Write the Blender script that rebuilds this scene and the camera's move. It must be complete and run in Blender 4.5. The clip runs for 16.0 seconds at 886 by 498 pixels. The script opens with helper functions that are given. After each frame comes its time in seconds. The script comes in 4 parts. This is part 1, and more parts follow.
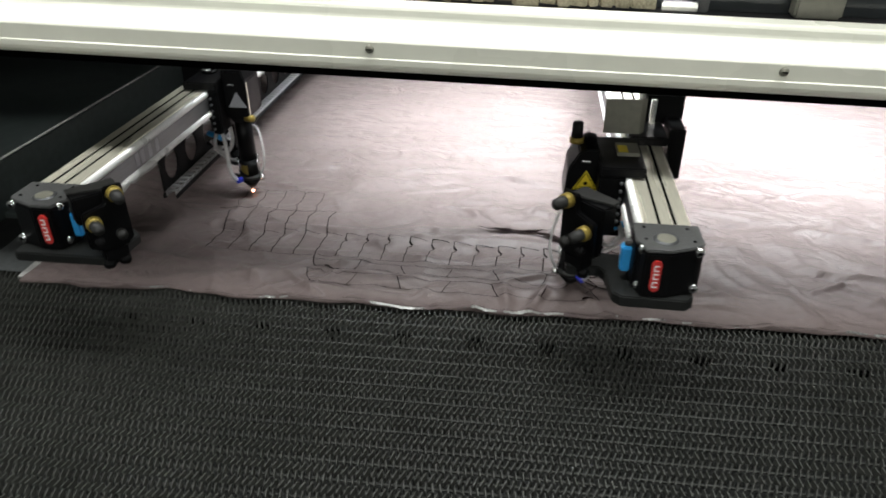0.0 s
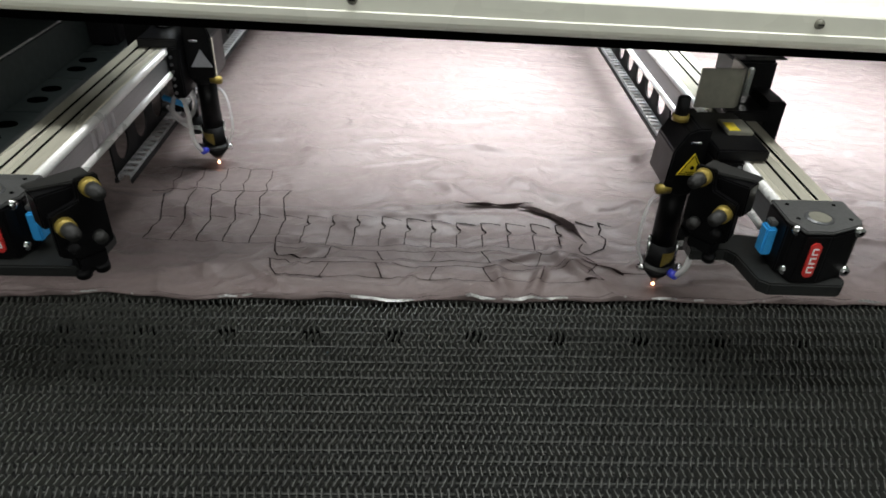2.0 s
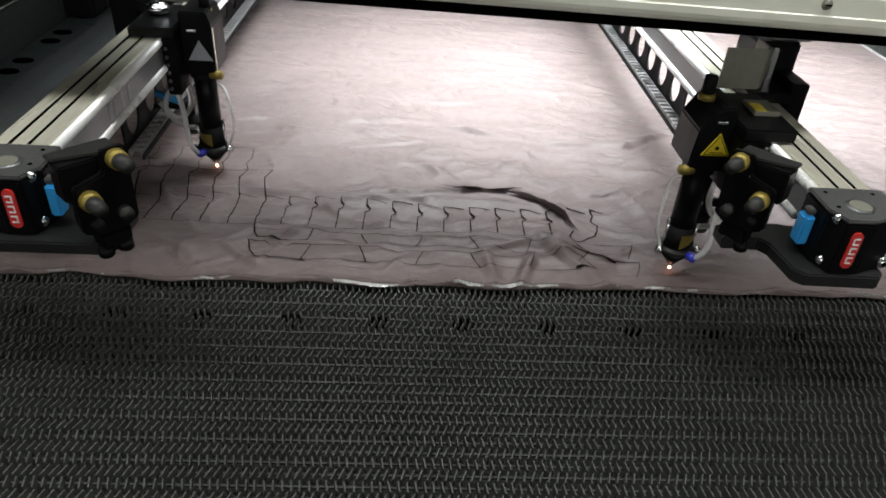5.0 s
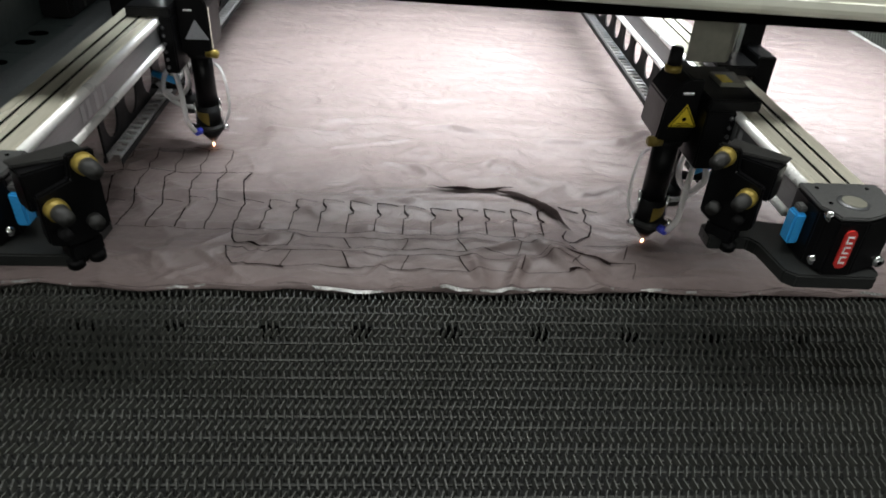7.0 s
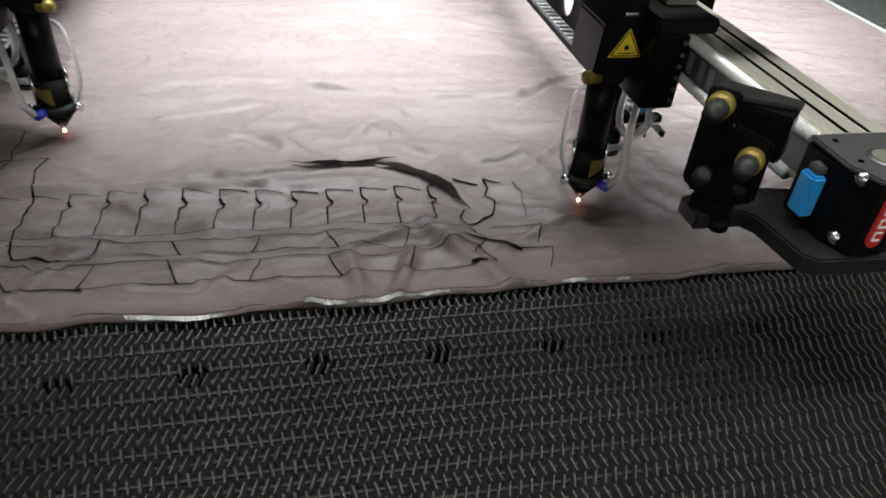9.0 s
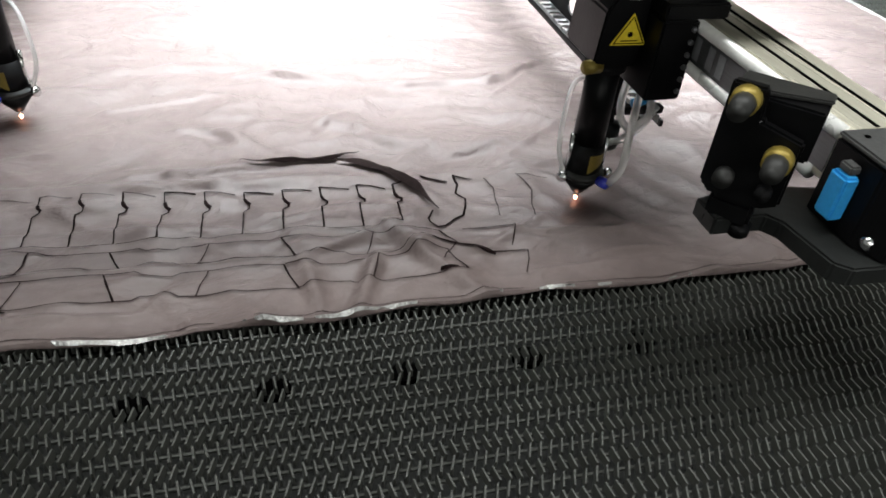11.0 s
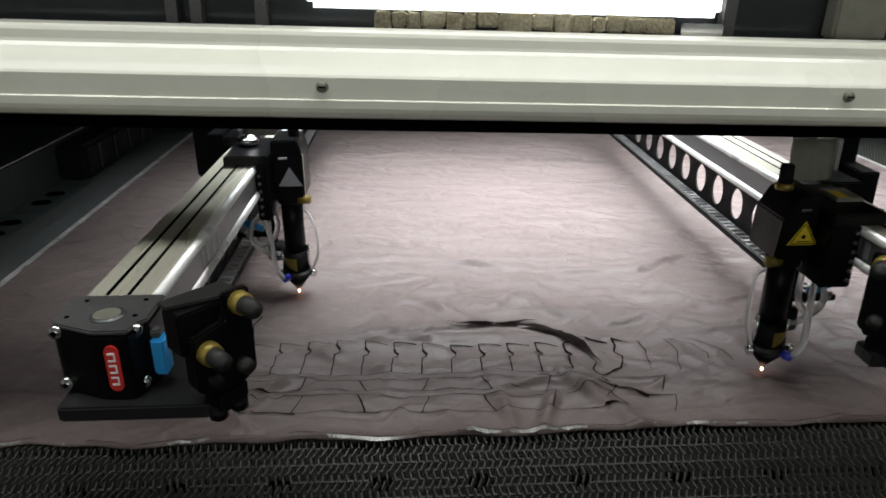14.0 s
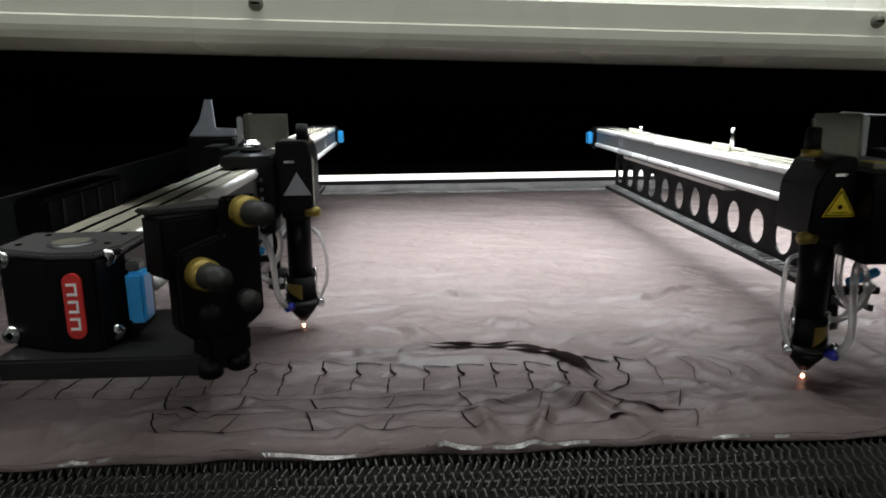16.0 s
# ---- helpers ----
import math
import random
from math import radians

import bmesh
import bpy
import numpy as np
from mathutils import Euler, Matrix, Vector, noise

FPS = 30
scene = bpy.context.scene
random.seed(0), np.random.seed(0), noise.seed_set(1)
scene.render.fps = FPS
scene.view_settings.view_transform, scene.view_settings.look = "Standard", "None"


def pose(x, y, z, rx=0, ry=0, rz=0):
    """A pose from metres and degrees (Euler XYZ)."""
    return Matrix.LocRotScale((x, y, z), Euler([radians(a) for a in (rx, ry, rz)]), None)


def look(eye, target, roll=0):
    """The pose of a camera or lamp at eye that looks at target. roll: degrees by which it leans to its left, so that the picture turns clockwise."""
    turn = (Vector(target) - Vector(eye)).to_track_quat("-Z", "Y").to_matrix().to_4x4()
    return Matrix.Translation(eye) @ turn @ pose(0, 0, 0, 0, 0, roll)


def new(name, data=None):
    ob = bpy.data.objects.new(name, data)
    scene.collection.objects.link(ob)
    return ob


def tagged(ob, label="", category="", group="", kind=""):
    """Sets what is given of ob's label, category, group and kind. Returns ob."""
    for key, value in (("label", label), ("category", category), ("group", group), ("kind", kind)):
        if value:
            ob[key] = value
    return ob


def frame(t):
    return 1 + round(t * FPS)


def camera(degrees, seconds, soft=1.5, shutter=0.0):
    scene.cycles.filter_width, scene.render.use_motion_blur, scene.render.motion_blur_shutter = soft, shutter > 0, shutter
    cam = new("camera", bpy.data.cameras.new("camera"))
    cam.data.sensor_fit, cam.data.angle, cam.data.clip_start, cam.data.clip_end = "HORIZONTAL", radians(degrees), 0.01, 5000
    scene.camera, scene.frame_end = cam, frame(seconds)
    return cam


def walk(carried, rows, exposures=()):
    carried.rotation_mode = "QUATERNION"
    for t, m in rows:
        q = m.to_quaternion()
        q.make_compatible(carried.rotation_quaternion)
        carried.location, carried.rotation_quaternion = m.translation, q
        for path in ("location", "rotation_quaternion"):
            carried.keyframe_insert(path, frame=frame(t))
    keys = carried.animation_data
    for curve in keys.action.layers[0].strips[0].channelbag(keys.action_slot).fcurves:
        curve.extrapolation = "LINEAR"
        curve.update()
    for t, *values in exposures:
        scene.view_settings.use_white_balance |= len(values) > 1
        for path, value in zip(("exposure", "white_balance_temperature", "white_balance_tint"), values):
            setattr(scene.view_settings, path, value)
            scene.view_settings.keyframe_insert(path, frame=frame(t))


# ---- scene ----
cam = camera(64.50, 16.0, soft=1.7, shutter=0.5)
PATH = [
    (0, (0.0193, -0.5520, 0.3731), (-0.1912, 1.1642, -0.6322), -0.21),
    (0.5, (-0.0250, -0.5237, 0.3698), (-0.1026, 1.1892, -0.6598), -0.43),
    (1, (-0.0647, -0.5140, 0.3682), (-0.0468, 1.1715, -0.7082), 1.69),
    (1.5, (-0.0615, -0.4948, 0.3562), (-0.0313, 1.1892, -0.7224), 1.98),
    (2, (-0.0550, -0.4823, 0.3482), (0.0011, 1.1917, -0.7447), 1.93),
    (2.5, (-0.0479, -0.4751, 0.3431), (0.0260, 1.1904, -0.7618), 2.35),
    (3, (-0.0573, -0.4664, 0.3373), (0.0356, 1.1952, -0.7719), 3.53),
    (3.5, (-0.0602, -0.4642, 0.3311), (0.0433, 1.1914, -0.7860), 4.30),
    (6, (-0.0564, -0.4675, 0.3327), (0.0551, 1.1938, -0.7754), 3.42),
    (6.5, (-0.0583, -0.4574, 0.3321), (0.0565, 1.2073, -0.7704), 3.23),
    (7, (-0.0490, -0.4429, 0.3208), (0.0682, 1.2121, -0.7960), 3.28),
    (7.5, (-0.0442, -0.4119, 0.3022), (0.0876, 1.2091, -0.8619), 2.56),
    (8, (-0.0386, -0.3872, 0.2928), (0.1117, 1.2322, -0.8713), 2.52),
    (8.5, (-0.0289, -0.3658, 0.2856), (0.1643, 1.2393, -0.8919), 2.32),
    (9, (-0.0161, -0.3269, 0.2671), (0.3643, 1.2287, -0.9309), 4.56),
    (11.5, (-0.0028, -0.2920, 0.2578), (0.4393, 1.2157, -0.9797), 5.11),
    (12, (-0.0283, -0.2966, 0.2702), (0.3076, 1.3074, -0.8762), 3.24),
    (12.5, (-0.0472, -0.3098, 0.2819), (0.1401, 1.3775, -0.7754), 0.92),
    (13, (-0.0498, -0.3562, 0.3094), (0.1459, 1.4315, -0.5658), 0.64),
    (13.5, (-0.0495, -0.4010, 0.3108), (0.0509, 1.4281, -0.4918), 0.33),
    (14, (-0.0537, -0.4209, 0.2983), (0.0321, 1.4303, -0.4539), -0.11),
    (14.5, (-0.0411, -0.4201, 0.2726), (0.0495, 1.4606, -0.4019), 0.19),
    (15, (-0.0298, -0.3954, 0.2353), (0.0851, 1.5201, -0.3284), -0.05),
    (15.5, (-0.0304, -0.3779, 0.2098), (0.0835, 1.5634, -0.2576), -0.21),
    (16, (-0.0325, -0.3726, 0.1935), (0.0634, 1.5749, -0.2516), -0.60),
]
EXPOSURES = [(0.0, 0.18), (2.0, 0.10), (9.0, 0.0), (11.3, 0.40), (12.0, 0.30), (12.6, -0.08), (13.2, -0.2), (14.0, -0.50), (15.2, -0.46), (16.0, -0.60)]
walk(cam, [(t, look(eye, target, roll)) for t, eye, target, roll in PATH], EXPOSURES)

# where the two cutting heads stand: seconds, x, y
LEFT = [
    (0.0, -0.3042, 0.1902),
    (0.5, -0.2960, 0.1765),
    (1.0, -0.2824, 0.1502),
    (1.5, -0.2597, 0.1683),
    (2.0, -0.2769, 0.2082),
    (2.5, -0.2757, 0.1800),
    (3.0, -0.2521, 0.1624),
    (3.5, -0.2553, 0.1570),
    (6.0, -0.2211, 0.1518),
    (6.5, -0.2104, 0.1843),
    (7.0, -0.2378, 0.2042),
    (7.5, -0.2294, 0.1690),
    (8.0, -0.2100, 0.1530),
    (8.5, -0.1878, 0.1543),
    (9.0, -0.1876, 0.1884),
    (11.5, -0.1717, 0.2041),
    (12.0, -0.1806, 0.1701),
    (12.5, -0.1584, 0.1669),
    (13.0, -0.1575, 0.1530),
    (13.5, -0.1415, 0.1762),
    (14.0, -0.1643, 0.2000),
    (14.5, -0.1629, 0.1762),
    (15.0, -0.1396, 0.1629),
    (15.5, -0.1253, 0.1509),
    (16.0, -0.1201, 0.1804),
]
RIGHT = [
    (0.0, 0.0703, 0.0171),
    (0.5, 0.0917, 0.0084),
    (1.0, 0.0617, -0.0022),
    (1.5, 0.1201, 0.0032),
    (2.0, 0.1387, -0.0055),
    (2.5, 0.1478, 0.0182),
    (3.0, 0.1746, 0.0058),
    (3.5, 0.1647, -0.0023),
    (6.0, 0.1574, 0.0233),
    (6.5, 0.1528, 0.0543),
    (7.0, 0.1523, 0.0427),
    (7.5, 0.1721, 0.0659),
    (8.0, 0.1524, 0.0944),
    (8.5, 0.1544, 0.0684),
    (9.0, 0.1731, 0.0596),
    (11.5, 0.1950, 0.0545),
    (12.0, 0.2158, 0.0466),
    (12.5, 0.2155, 0.0817),
    (13.0, 0.1963, 0.0751),
    (13.5, 0.1989, 0.0567),
    (14.0, 0.2163, 0.0392),
    (14.5, 0.2375, 0.0566),
    (15.0, 0.2215, 0.0792),
    (15.5, 0.2135, 0.0600),
    (16.0, 0.2260, 0.0499),
]

# ---- light ----
world = bpy.data.worlds.new("room_air")
world.use_nodes = True
world.node_tree.nodes["Background"].inputs[0].default_value = (0.80, 0.90, 0.86, 1)
world.node_tree.nodes["Background"].inputs[1].default_value = 0.008
scene.world = world


def area_lamp(name, eye, target, sx, sy, power, colour, spread=180):
    data = bpy.data.lights.new(name, "AREA")
    data.shape, data.size, data.size_y, data.energy, data.color = "RECTANGLE", sx, sy, power, colour
    data.spread = radians(spread)
    ob = new(name, data)
    ob.matrix_world = look(eye, target)
    return ob


# two lamps under the machine's cover, two rows of tubes on the room's ceiling
area_lamp("cover_light", (0.04, 0.47, 0.43), (0.04, 0.475, 0.0), 0.52, 0.50, 10.0, (0.90, 0.97, 1.0), 90)
area_lamp("cover_light", (0.48, 0.47, 0.43), (0.48, 0.475, 0.0), 0.32, 0.50, 7.8, (0.90, 0.97, 1.0), 90)
area_lamp("ceiling_light", (0.0, -0.30, 2.40), (0.0, -0.30, 0.0), 3.6, 0.5, 64.0, (0.98, 1.0, 0.98))
# fill lamp added behind the camera to light the beam's front, source unseen
area_lamp("front_fill", (0.1, -2.90, 1.05), (0.1, 0.0, 0.30), 3.0, 0.6, 15.0, (1.0, 0.985, 0.96))


# ---- materials ----
def mat(name, colour, rough=0.5, metal=0.0, scale=60.0, vary=0.25, bump=0.1, coat=0.0, stretch=(1, 1, 1), island=0.0, crease=0.0):
    m = bpy.data.materials.new(name)
    m.use_nodes = True
    nt = m.node_tree
    n, l = nt.nodes, nt.links
    b = n["Principled BSDF"]
    co = n.new("ShaderNodeTexCoord")
    mp = n.new("ShaderNodeMapping")
    mp.inputs["Scale"].default_value = stretch
    l.new(co.outputs["Object"], mp.inputs[0])
    big, fine = n.new("ShaderNodeTexNoise"), n.new("ShaderNodeTexNoise")
    big.inputs["Scale"].default_value, fine.inputs["Scale"].default_value = scale * 0.15, scale * 4
    big.inputs["Detail"].default_value = 6
    fine.inputs["Detail"].default_value = 4
    for x in (big, fine):
        l.new(mp.outputs[0], x.inputs["Vector"])
    add = n.new("ShaderNodeMath")
    add.operation = "ADD"
    l.new(big.outputs[0], add.inputs[0])
    l.new(fine.outputs[0], add.inputs[1])
    last = add.outputs[0]
    if island:
        geo = n.new("ShaderNodeNewGeometry")
        mix = n.new("ShaderNodeMath")
        mix.operation = "MULTIPLY_ADD"
        mix.inputs[1].default_value = island
        l.new(geo.outputs["Random Per Island"], mix.inputs[0])
        l.new(last, mix.inputs[2])
        last = mix.outputs[0]
    ramp = n.new("ShaderNodeMapRange")
    ramp.inputs["From Min"].default_value, ramp.inputs["From Max"].default_value = 0.6, 1.4 + island
    ramp.inputs["To Min"].default_value, ramp.inputs["To Max"].default_value = 1 - vary, 1 + vary
    l.new(last, ramp.inputs[0])
    mul = n.new("ShaderNodeVectorMath")
    mul.operation = "SCALE"
    mul.inputs[0].default_value = colour[:3]
    l.new(ramp.outputs[0], mul.inputs["Scale"])
    l.new(mul.outputs[0], b.inputs["Base Color"])
    rr = n.new("ShaderNodeMapRange")
    rr.inputs["From Min"].default_value, rr.inputs["From Max"].default_value = 0.3, 0.7
    rr.inputs["To Min"].default_value, rr.inputs["To Max"].default_value = max(0.02, rough * 0.75), min(1, rough * 1.25)
    l.new(big.outputs[0], rr.inputs[0])
    l.new(rr.outputs[0], b.inputs["Roughness"])
    b.inputs["Metallic"].default_value = metal
    b.inputs["Specular IOR Level"].default_value = 0.17 if crease else 0.0 if max(colour) < 0.003 or rough >= 0.9 else 0.14 if max(colour) < 0.012 else 0.3 if max(colour) < 0.03 else 0.5
    b.inputs["Coat Weight"].default_value = coat
    if crease:
        mid = n.new("ShaderNodeTexNoise")
        mid.inputs["Scale"].default_value, mid.inputs["Detail"].default_value, mid.inputs["Roughness"].default_value = 17, 5, 0.5
        mid.inputs["Distortion"].default_value = 0.6
        l.new(mp.outputs[0], mid.inputs["Vector"])
        fold = n.new("ShaderNodeBump")
        fold.inputs["Strength"].default_value, fold.inputs["Distance"].default_value = crease, 0.012
        l.new(mid.outputs[0], fold.inputs["Height"])
        for k, (sc, st, dist) in enumerate(((6.5, 0.85, 0.012), (21.0, 0.60, 0.0042))):
            ridge = n.new("ShaderNodeTexVoronoi")
            ridge.inputs["Scale"].default_value, ridge.inputs["Detail"].default_value = sc, 1.5
            ridge.inputs["Roughness"].default_value = 0.45
            turn = n.new("ShaderNodeMapping")
            turn.inputs["Rotation"].default_value = (0, 0, 0.3 - 0.75 * k)
            turn.inputs["Scale"].default_value = (0.9, 1.25, 1)
            l.new(mp.outputs[0], turn.inputs[0])
            shift = n.new("ShaderNodeVectorMath")
            shift.operation = "MULTIPLY_ADD"
            shift.inputs[1].default_value = (0.06, 0.06, 0.0)
            l.new(mid.outputs["Color"], shift.inputs[0])
            l.new(turn.outputs[0], shift.inputs[2])
            l.new(shift.outputs[0], ridge.inputs["Vector"])
            sharp = n.new("ShaderNodeBump")
            sharp.inputs["Strength"].default_value, sharp.inputs["Distance"].default_value = st, dist
            l.new(ridge.outputs[0], sharp.inputs["Height"])
            l.new(fold.outputs[0], sharp.inputs["Normal"])
            fold = sharp
    if bump:
        bp = n.new("ShaderNodeBump")
        bp.inputs["Strength"].default_value, bp.inputs["Distance"].default_value = bump, 0.0008
        l.new(fine.outputs[0], bp.inputs["Height"])
        if crease:
            l.new(fold.outputs[0], bp.inputs["Normal"])
        l.new(bp.outputs[0], b.inputs["Normal"])
    return m


def glow(name, colour, strength):
    m = bpy.data.materials.new(name)
    m.use_nodes = True
    b = m.node_tree.nodes["Principled BSDF"]
    b.inputs["Base Color"].default_value = (*colour, 1)
    b.inputs["Emission Color"].default_value = (*colour, 1)
    b.inputs["Emission Strength"].default_value = strength
    return m


def clear(name, colour, rough=0.05):
    m = bpy.data.materials.new(name)
    m.use_nodes = True
    b = m.node_tree.nodes["Principled BSDF"]
    b.inputs["Base Color"].default_value = (*colour, 1)
    b.inputs["Transmission Weight"].default_value = 0.7
    b.inputs["Roughness"].default_value = rough
    b.inputs["IOR"].default_value = 1.4
    return m


CLOTH = mat("taupe_cloth", (0.117, 0.0920, 0.0880), 0.46, 0, 30, 0.16, 0.35, stretch=(1, 1.25, 1), crease=0.16)
CUT = mat("charred_cut", (0.007, 0.0045, 0.0045), 0.9, 0, 200, 0.3)
SELVAGE = mat("frayed_selvage", (0.33, 0.325, 0.315), 0.35, 0, 300, 0.9, 0.6)
FAINT = mat("faint_cut_and_shade", (0.022, 0.015, 0.015), 0.9, 0, 200, 0.4)
FRAY = mat("fray_highlight", (0.30, 0.30, 0.29), 0.28, 0.35, 160, 0.8, 1.0)
GAP = mat("shaded_gap", (0.017, 0.012, 0.0115), 0.9, 0, 100, 0.4)
LINER = mat("grey_liner", (0.060, 0.064, 0.064), 0.6, 0, 60, 0.4, 0.3)
BELT = mat("belt_wire", (0.050, 0.052, 0.046), 0.45, 0.0, 80, 0.3, 0.1, island=0.5)
BELTBED = mat("belt_bed", (0.012, 0.013, 0.012), 0.7, 0, 50, 0.4)
HOLE = mat("hole_black", (0.0013, 0.0013, 0.0013), 0.9, 0, 50, 0.1)
BLACK = mat("black_anodised", (0.0034, 0.0034, 0.0038), 0.40, 0.0, 120, 0.3, 0.08)
BLACKMATT = mat("black_plastic", (0.007, 0.007, 0.0075), 0.6, 0, 150, 0.3, 0.1)
DARK = mat("dark_steel", (0.036, 0.046, 0.044), 0.5, 0.0, 25, 0.35, 0.1)
GREYTOP = mat("grey_anodised", (0.080, 0.081, 0.080), 0.5, 0.3, 120, 0.25)
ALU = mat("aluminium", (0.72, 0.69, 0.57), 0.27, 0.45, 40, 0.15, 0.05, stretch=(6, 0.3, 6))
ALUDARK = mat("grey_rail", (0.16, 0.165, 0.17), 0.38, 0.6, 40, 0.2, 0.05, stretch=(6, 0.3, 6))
# pale base colour carries the highlights of rail rods and ledge edge
ROD = mat("rod_highlight", (0.84, 0.84, 0.82), 0.30, 0.30, 90, 0.1, 0.03)
STEEL = mat("polished_steel", (0.80, 0.80, 0.80), 0.16, 1.0, 90, 0.1, 0.03)
IVORY = mat("ivory_paint", (0.87, 0.87, 0.75), 0.28, 0.0, 12, 0.05, 0.04, coat=0.35)
PLATE = mat("beige_plate", (0.22, 0.215, 0.175), 0.45, 0.2, 40, 0.15)
RED = mat("red_badge", (0.62, 0.035, 0.03), 0.4, 0, 200, 0.1)
WHITE = mat("white_print", (0.84, 0.84, 0.83), 0.5, 0, 200, 0.1)
PALE = mat("pale_metal", (0.42, 0.44, 0.47), 0.4, 0.2, 60, 0.2)
GREYPRINT = mat("grey_print", (0.30, 0.31, 0.33), 0.5, 0, 200, 0.2)
YELLOW = mat("yellow_label", (0.80, 0.62, 0.03), 0.45, 0, 150, 0.15)
BRASS = mat("yellowed_brass", (0.25, 0.185, 0.036), 0.4, 0.4, 200, 0.3)
BASEPLATE = mat("worn_black_plate", (0.011, 0.012, 0.0115), 0.5, 0, 60, 0.3, 0.1)
LINK = mat("grey_chain", (0.26, 0.26, 0.26), 0.5, 0, 120, 0.25)
KNOB = mat("grey_knob", (0.025, 0.025, 0.024), 0.45, 0.2, 200, 0.3)
BLUE = mat("blue_plastic", (0.03, 0.30, 0.66), 0.35, 0, 150, 0.15)
DEEPBLUE = mat("deep_blue_plastic", (0.03, 0.04, 0.42), 0.3, 0, 150, 0.15)
CREAM = mat("dirty_foam", (0.42, 0.38, 0.27), 0.9, 0, 120, 0.6, 0.8)
SMOKE = mat("smoked_acrylic", (0.030, 0.034, 0.036), 0.12, 0, 10, 0.3, 0.0)
HOSE = clear("clear_hose", (0.93, 0.93, 0.92))
SPARK = glow("laser_spark", (1.0, 0.42, 0.25), 12.0)
LAMPGLOW = glow("lamp_diffuser", (1.0, 1.0, 0.97), 1.0)
WHITEGLOW = glow("white_glow", (1.0, 1.0, 1.0), 2.2)
CONCRETE = mat("grey_floor", (0.16, 0.17, 0.165), 0.6, 0, 4, 0.3)
WALLPAINT = mat("room_wall", (0.45, 0.47, 0.45), 0.8, 0, 3, 0.15)


# ---- mesh helpers ----
def part(name, bm, material, parent=None, label="", smooth=False):
    me = bpy.data.meshes.new(name)
    bm.normal_update()
    bm.to_mesh(me)
    bm.free()
    if smooth:
        for p in me.polygons:
            p.use_smooth = True
    me.materials.append(material)
    ob = new(name, me)
    ob.parent = parent
    if label:
        ob["label"] = label
    return ob


def box(x0, x1, y0, y1, z0, z1, bevel=0.0, bm=None):
    bm = bm or bmesh.new()
    vs = [bm.verts.new((x, y, z)) for x in sorted((x0, x1)) for y in sorted((y0, y1)) for z in sorted((z0, z1))]
    fs = [bm.faces.new([vs[i] for i in f]) for f in ((0, 1, 3, 2), (4, 6, 7, 5), (0, 4, 5, 1), (2, 3, 7, 6), (0, 2, 6, 4), (1, 5, 7, 3))]
    if bevel:
        bmesh.ops.bevel(bm, geom=list({e for f in fs for e in f.edges}), offset=bevel, segments=2, affect="EDGES", clamp_overlap=True)
    return bm


def cyl(p, q, r, r2=None, seg=20, bevel=0.0, bm=None):
    """A cylinder or cone from p to q."""
    bm = bm or bmesh.new()
    p, q = Vector(p), Vector(q)
    m = (Matrix.Translation((p + q) / 2) @ (q - p).to_track_quat("Z", "Y").to_matrix().to_4x4())
    made = bmesh.ops.create_cone(bm, cap_ends=True, segments=seg, radius1=r, radius2=r if r2 is None else r2, depth=(q - p).length, matrix=m)
    if bevel:
        es = {e for v in made["verts"] for e in v.link_edges if any(len(f.verts) > 4 for f in e.link_faces)}
        bmesh.ops.bevel(bm, geom=list(es), offset=bevel, segments=2, affect="EDGES", clamp_overlap=True)
    return bm


def prism(points, axis, a, b, bevel=0.0):
    """A solid from an outline: axis 'x' takes (y, z) points, 'y' (x, z), 'z' (x, y)."""
    put = {"x": lambda u, v, w: (w, u, v), "y": lambda u, v, w: (u, w, v), "z": lambda u, v, w: (u, v, w)}[axis]
    bm = bmesh.new()
    lo = [bm.verts.new(put(u, v, a)) for u, v in points]
    hi = [bm.verts.new(put(u, v, b)) for u, v in points]
    n = len(points)
    bm.faces.new(lo)
    bm.faces.new(hi)
    for i in range(n):
        bm.faces.new((lo[i], lo[(i + 1) % n], hi[(i + 1) % n], hi[i]))
    bmesh.ops.recalc_face_normals(bm, faces=bm.faces)
    if bevel:
        bmesh.ops.bevel(bm, geom=list(bm.edges), offset=bevel, segments=2, affect="EDGES", clamp_overlap=True)
    return bm


def tube(points, r, seg=10, steps=8):
    """A smooth hose through the points."""
    pts = [Vector(p) for p in points]
    pts = [pts[0] * 2 - pts[1]] + pts + [pts[-1] * 2 - pts[-2]]
    line = []
    for i in range(1, len(pts) - 2):
        a, b, c, d = pts[i - 1:i + 3]
        for k in range(steps):
            t = k / steps
            line.append(0.5 * (2 * b + (c - a) * t + (2 * a - 5 * b + 4 * c - d) * t * t + (3 * b - a - 3 * c + d) * t ** 3))
    line.append(pts[-2])
    bm = bmesh.new()
    rings, side = [], Vector((0.31, 0.87, 0.4)).normalized()
    for i, p in enumerate(line):
        way = (line[min(i + 1, len(line) - 1)] - line[max(i - 1, 0)]).normalized()
        u = way.cross(side).normalized()
        v = way.cross(u)
        rings.append([bm.verts.new(p + r * (u * math.cos(a) + v * math.sin(a))) for a in [2 * math.pi * k / seg for k in range(seg)]])
    for s, t in zip(rings, rings[1:]):
        for k in range(seg):
            bm.faces.new((s[k], s[(k + 1) % seg], t[(k + 1) % seg], t[k]))
    bm.faces.new(rings[0])
    bm.faces.new(rings[-1])
    bmesh.ops.recalc_face_normals(bm, faces=bm.faces)
    return bm


def thing(name, label, category, group="", kind=""):
    return tagged(new(name), label, category, group, kind)


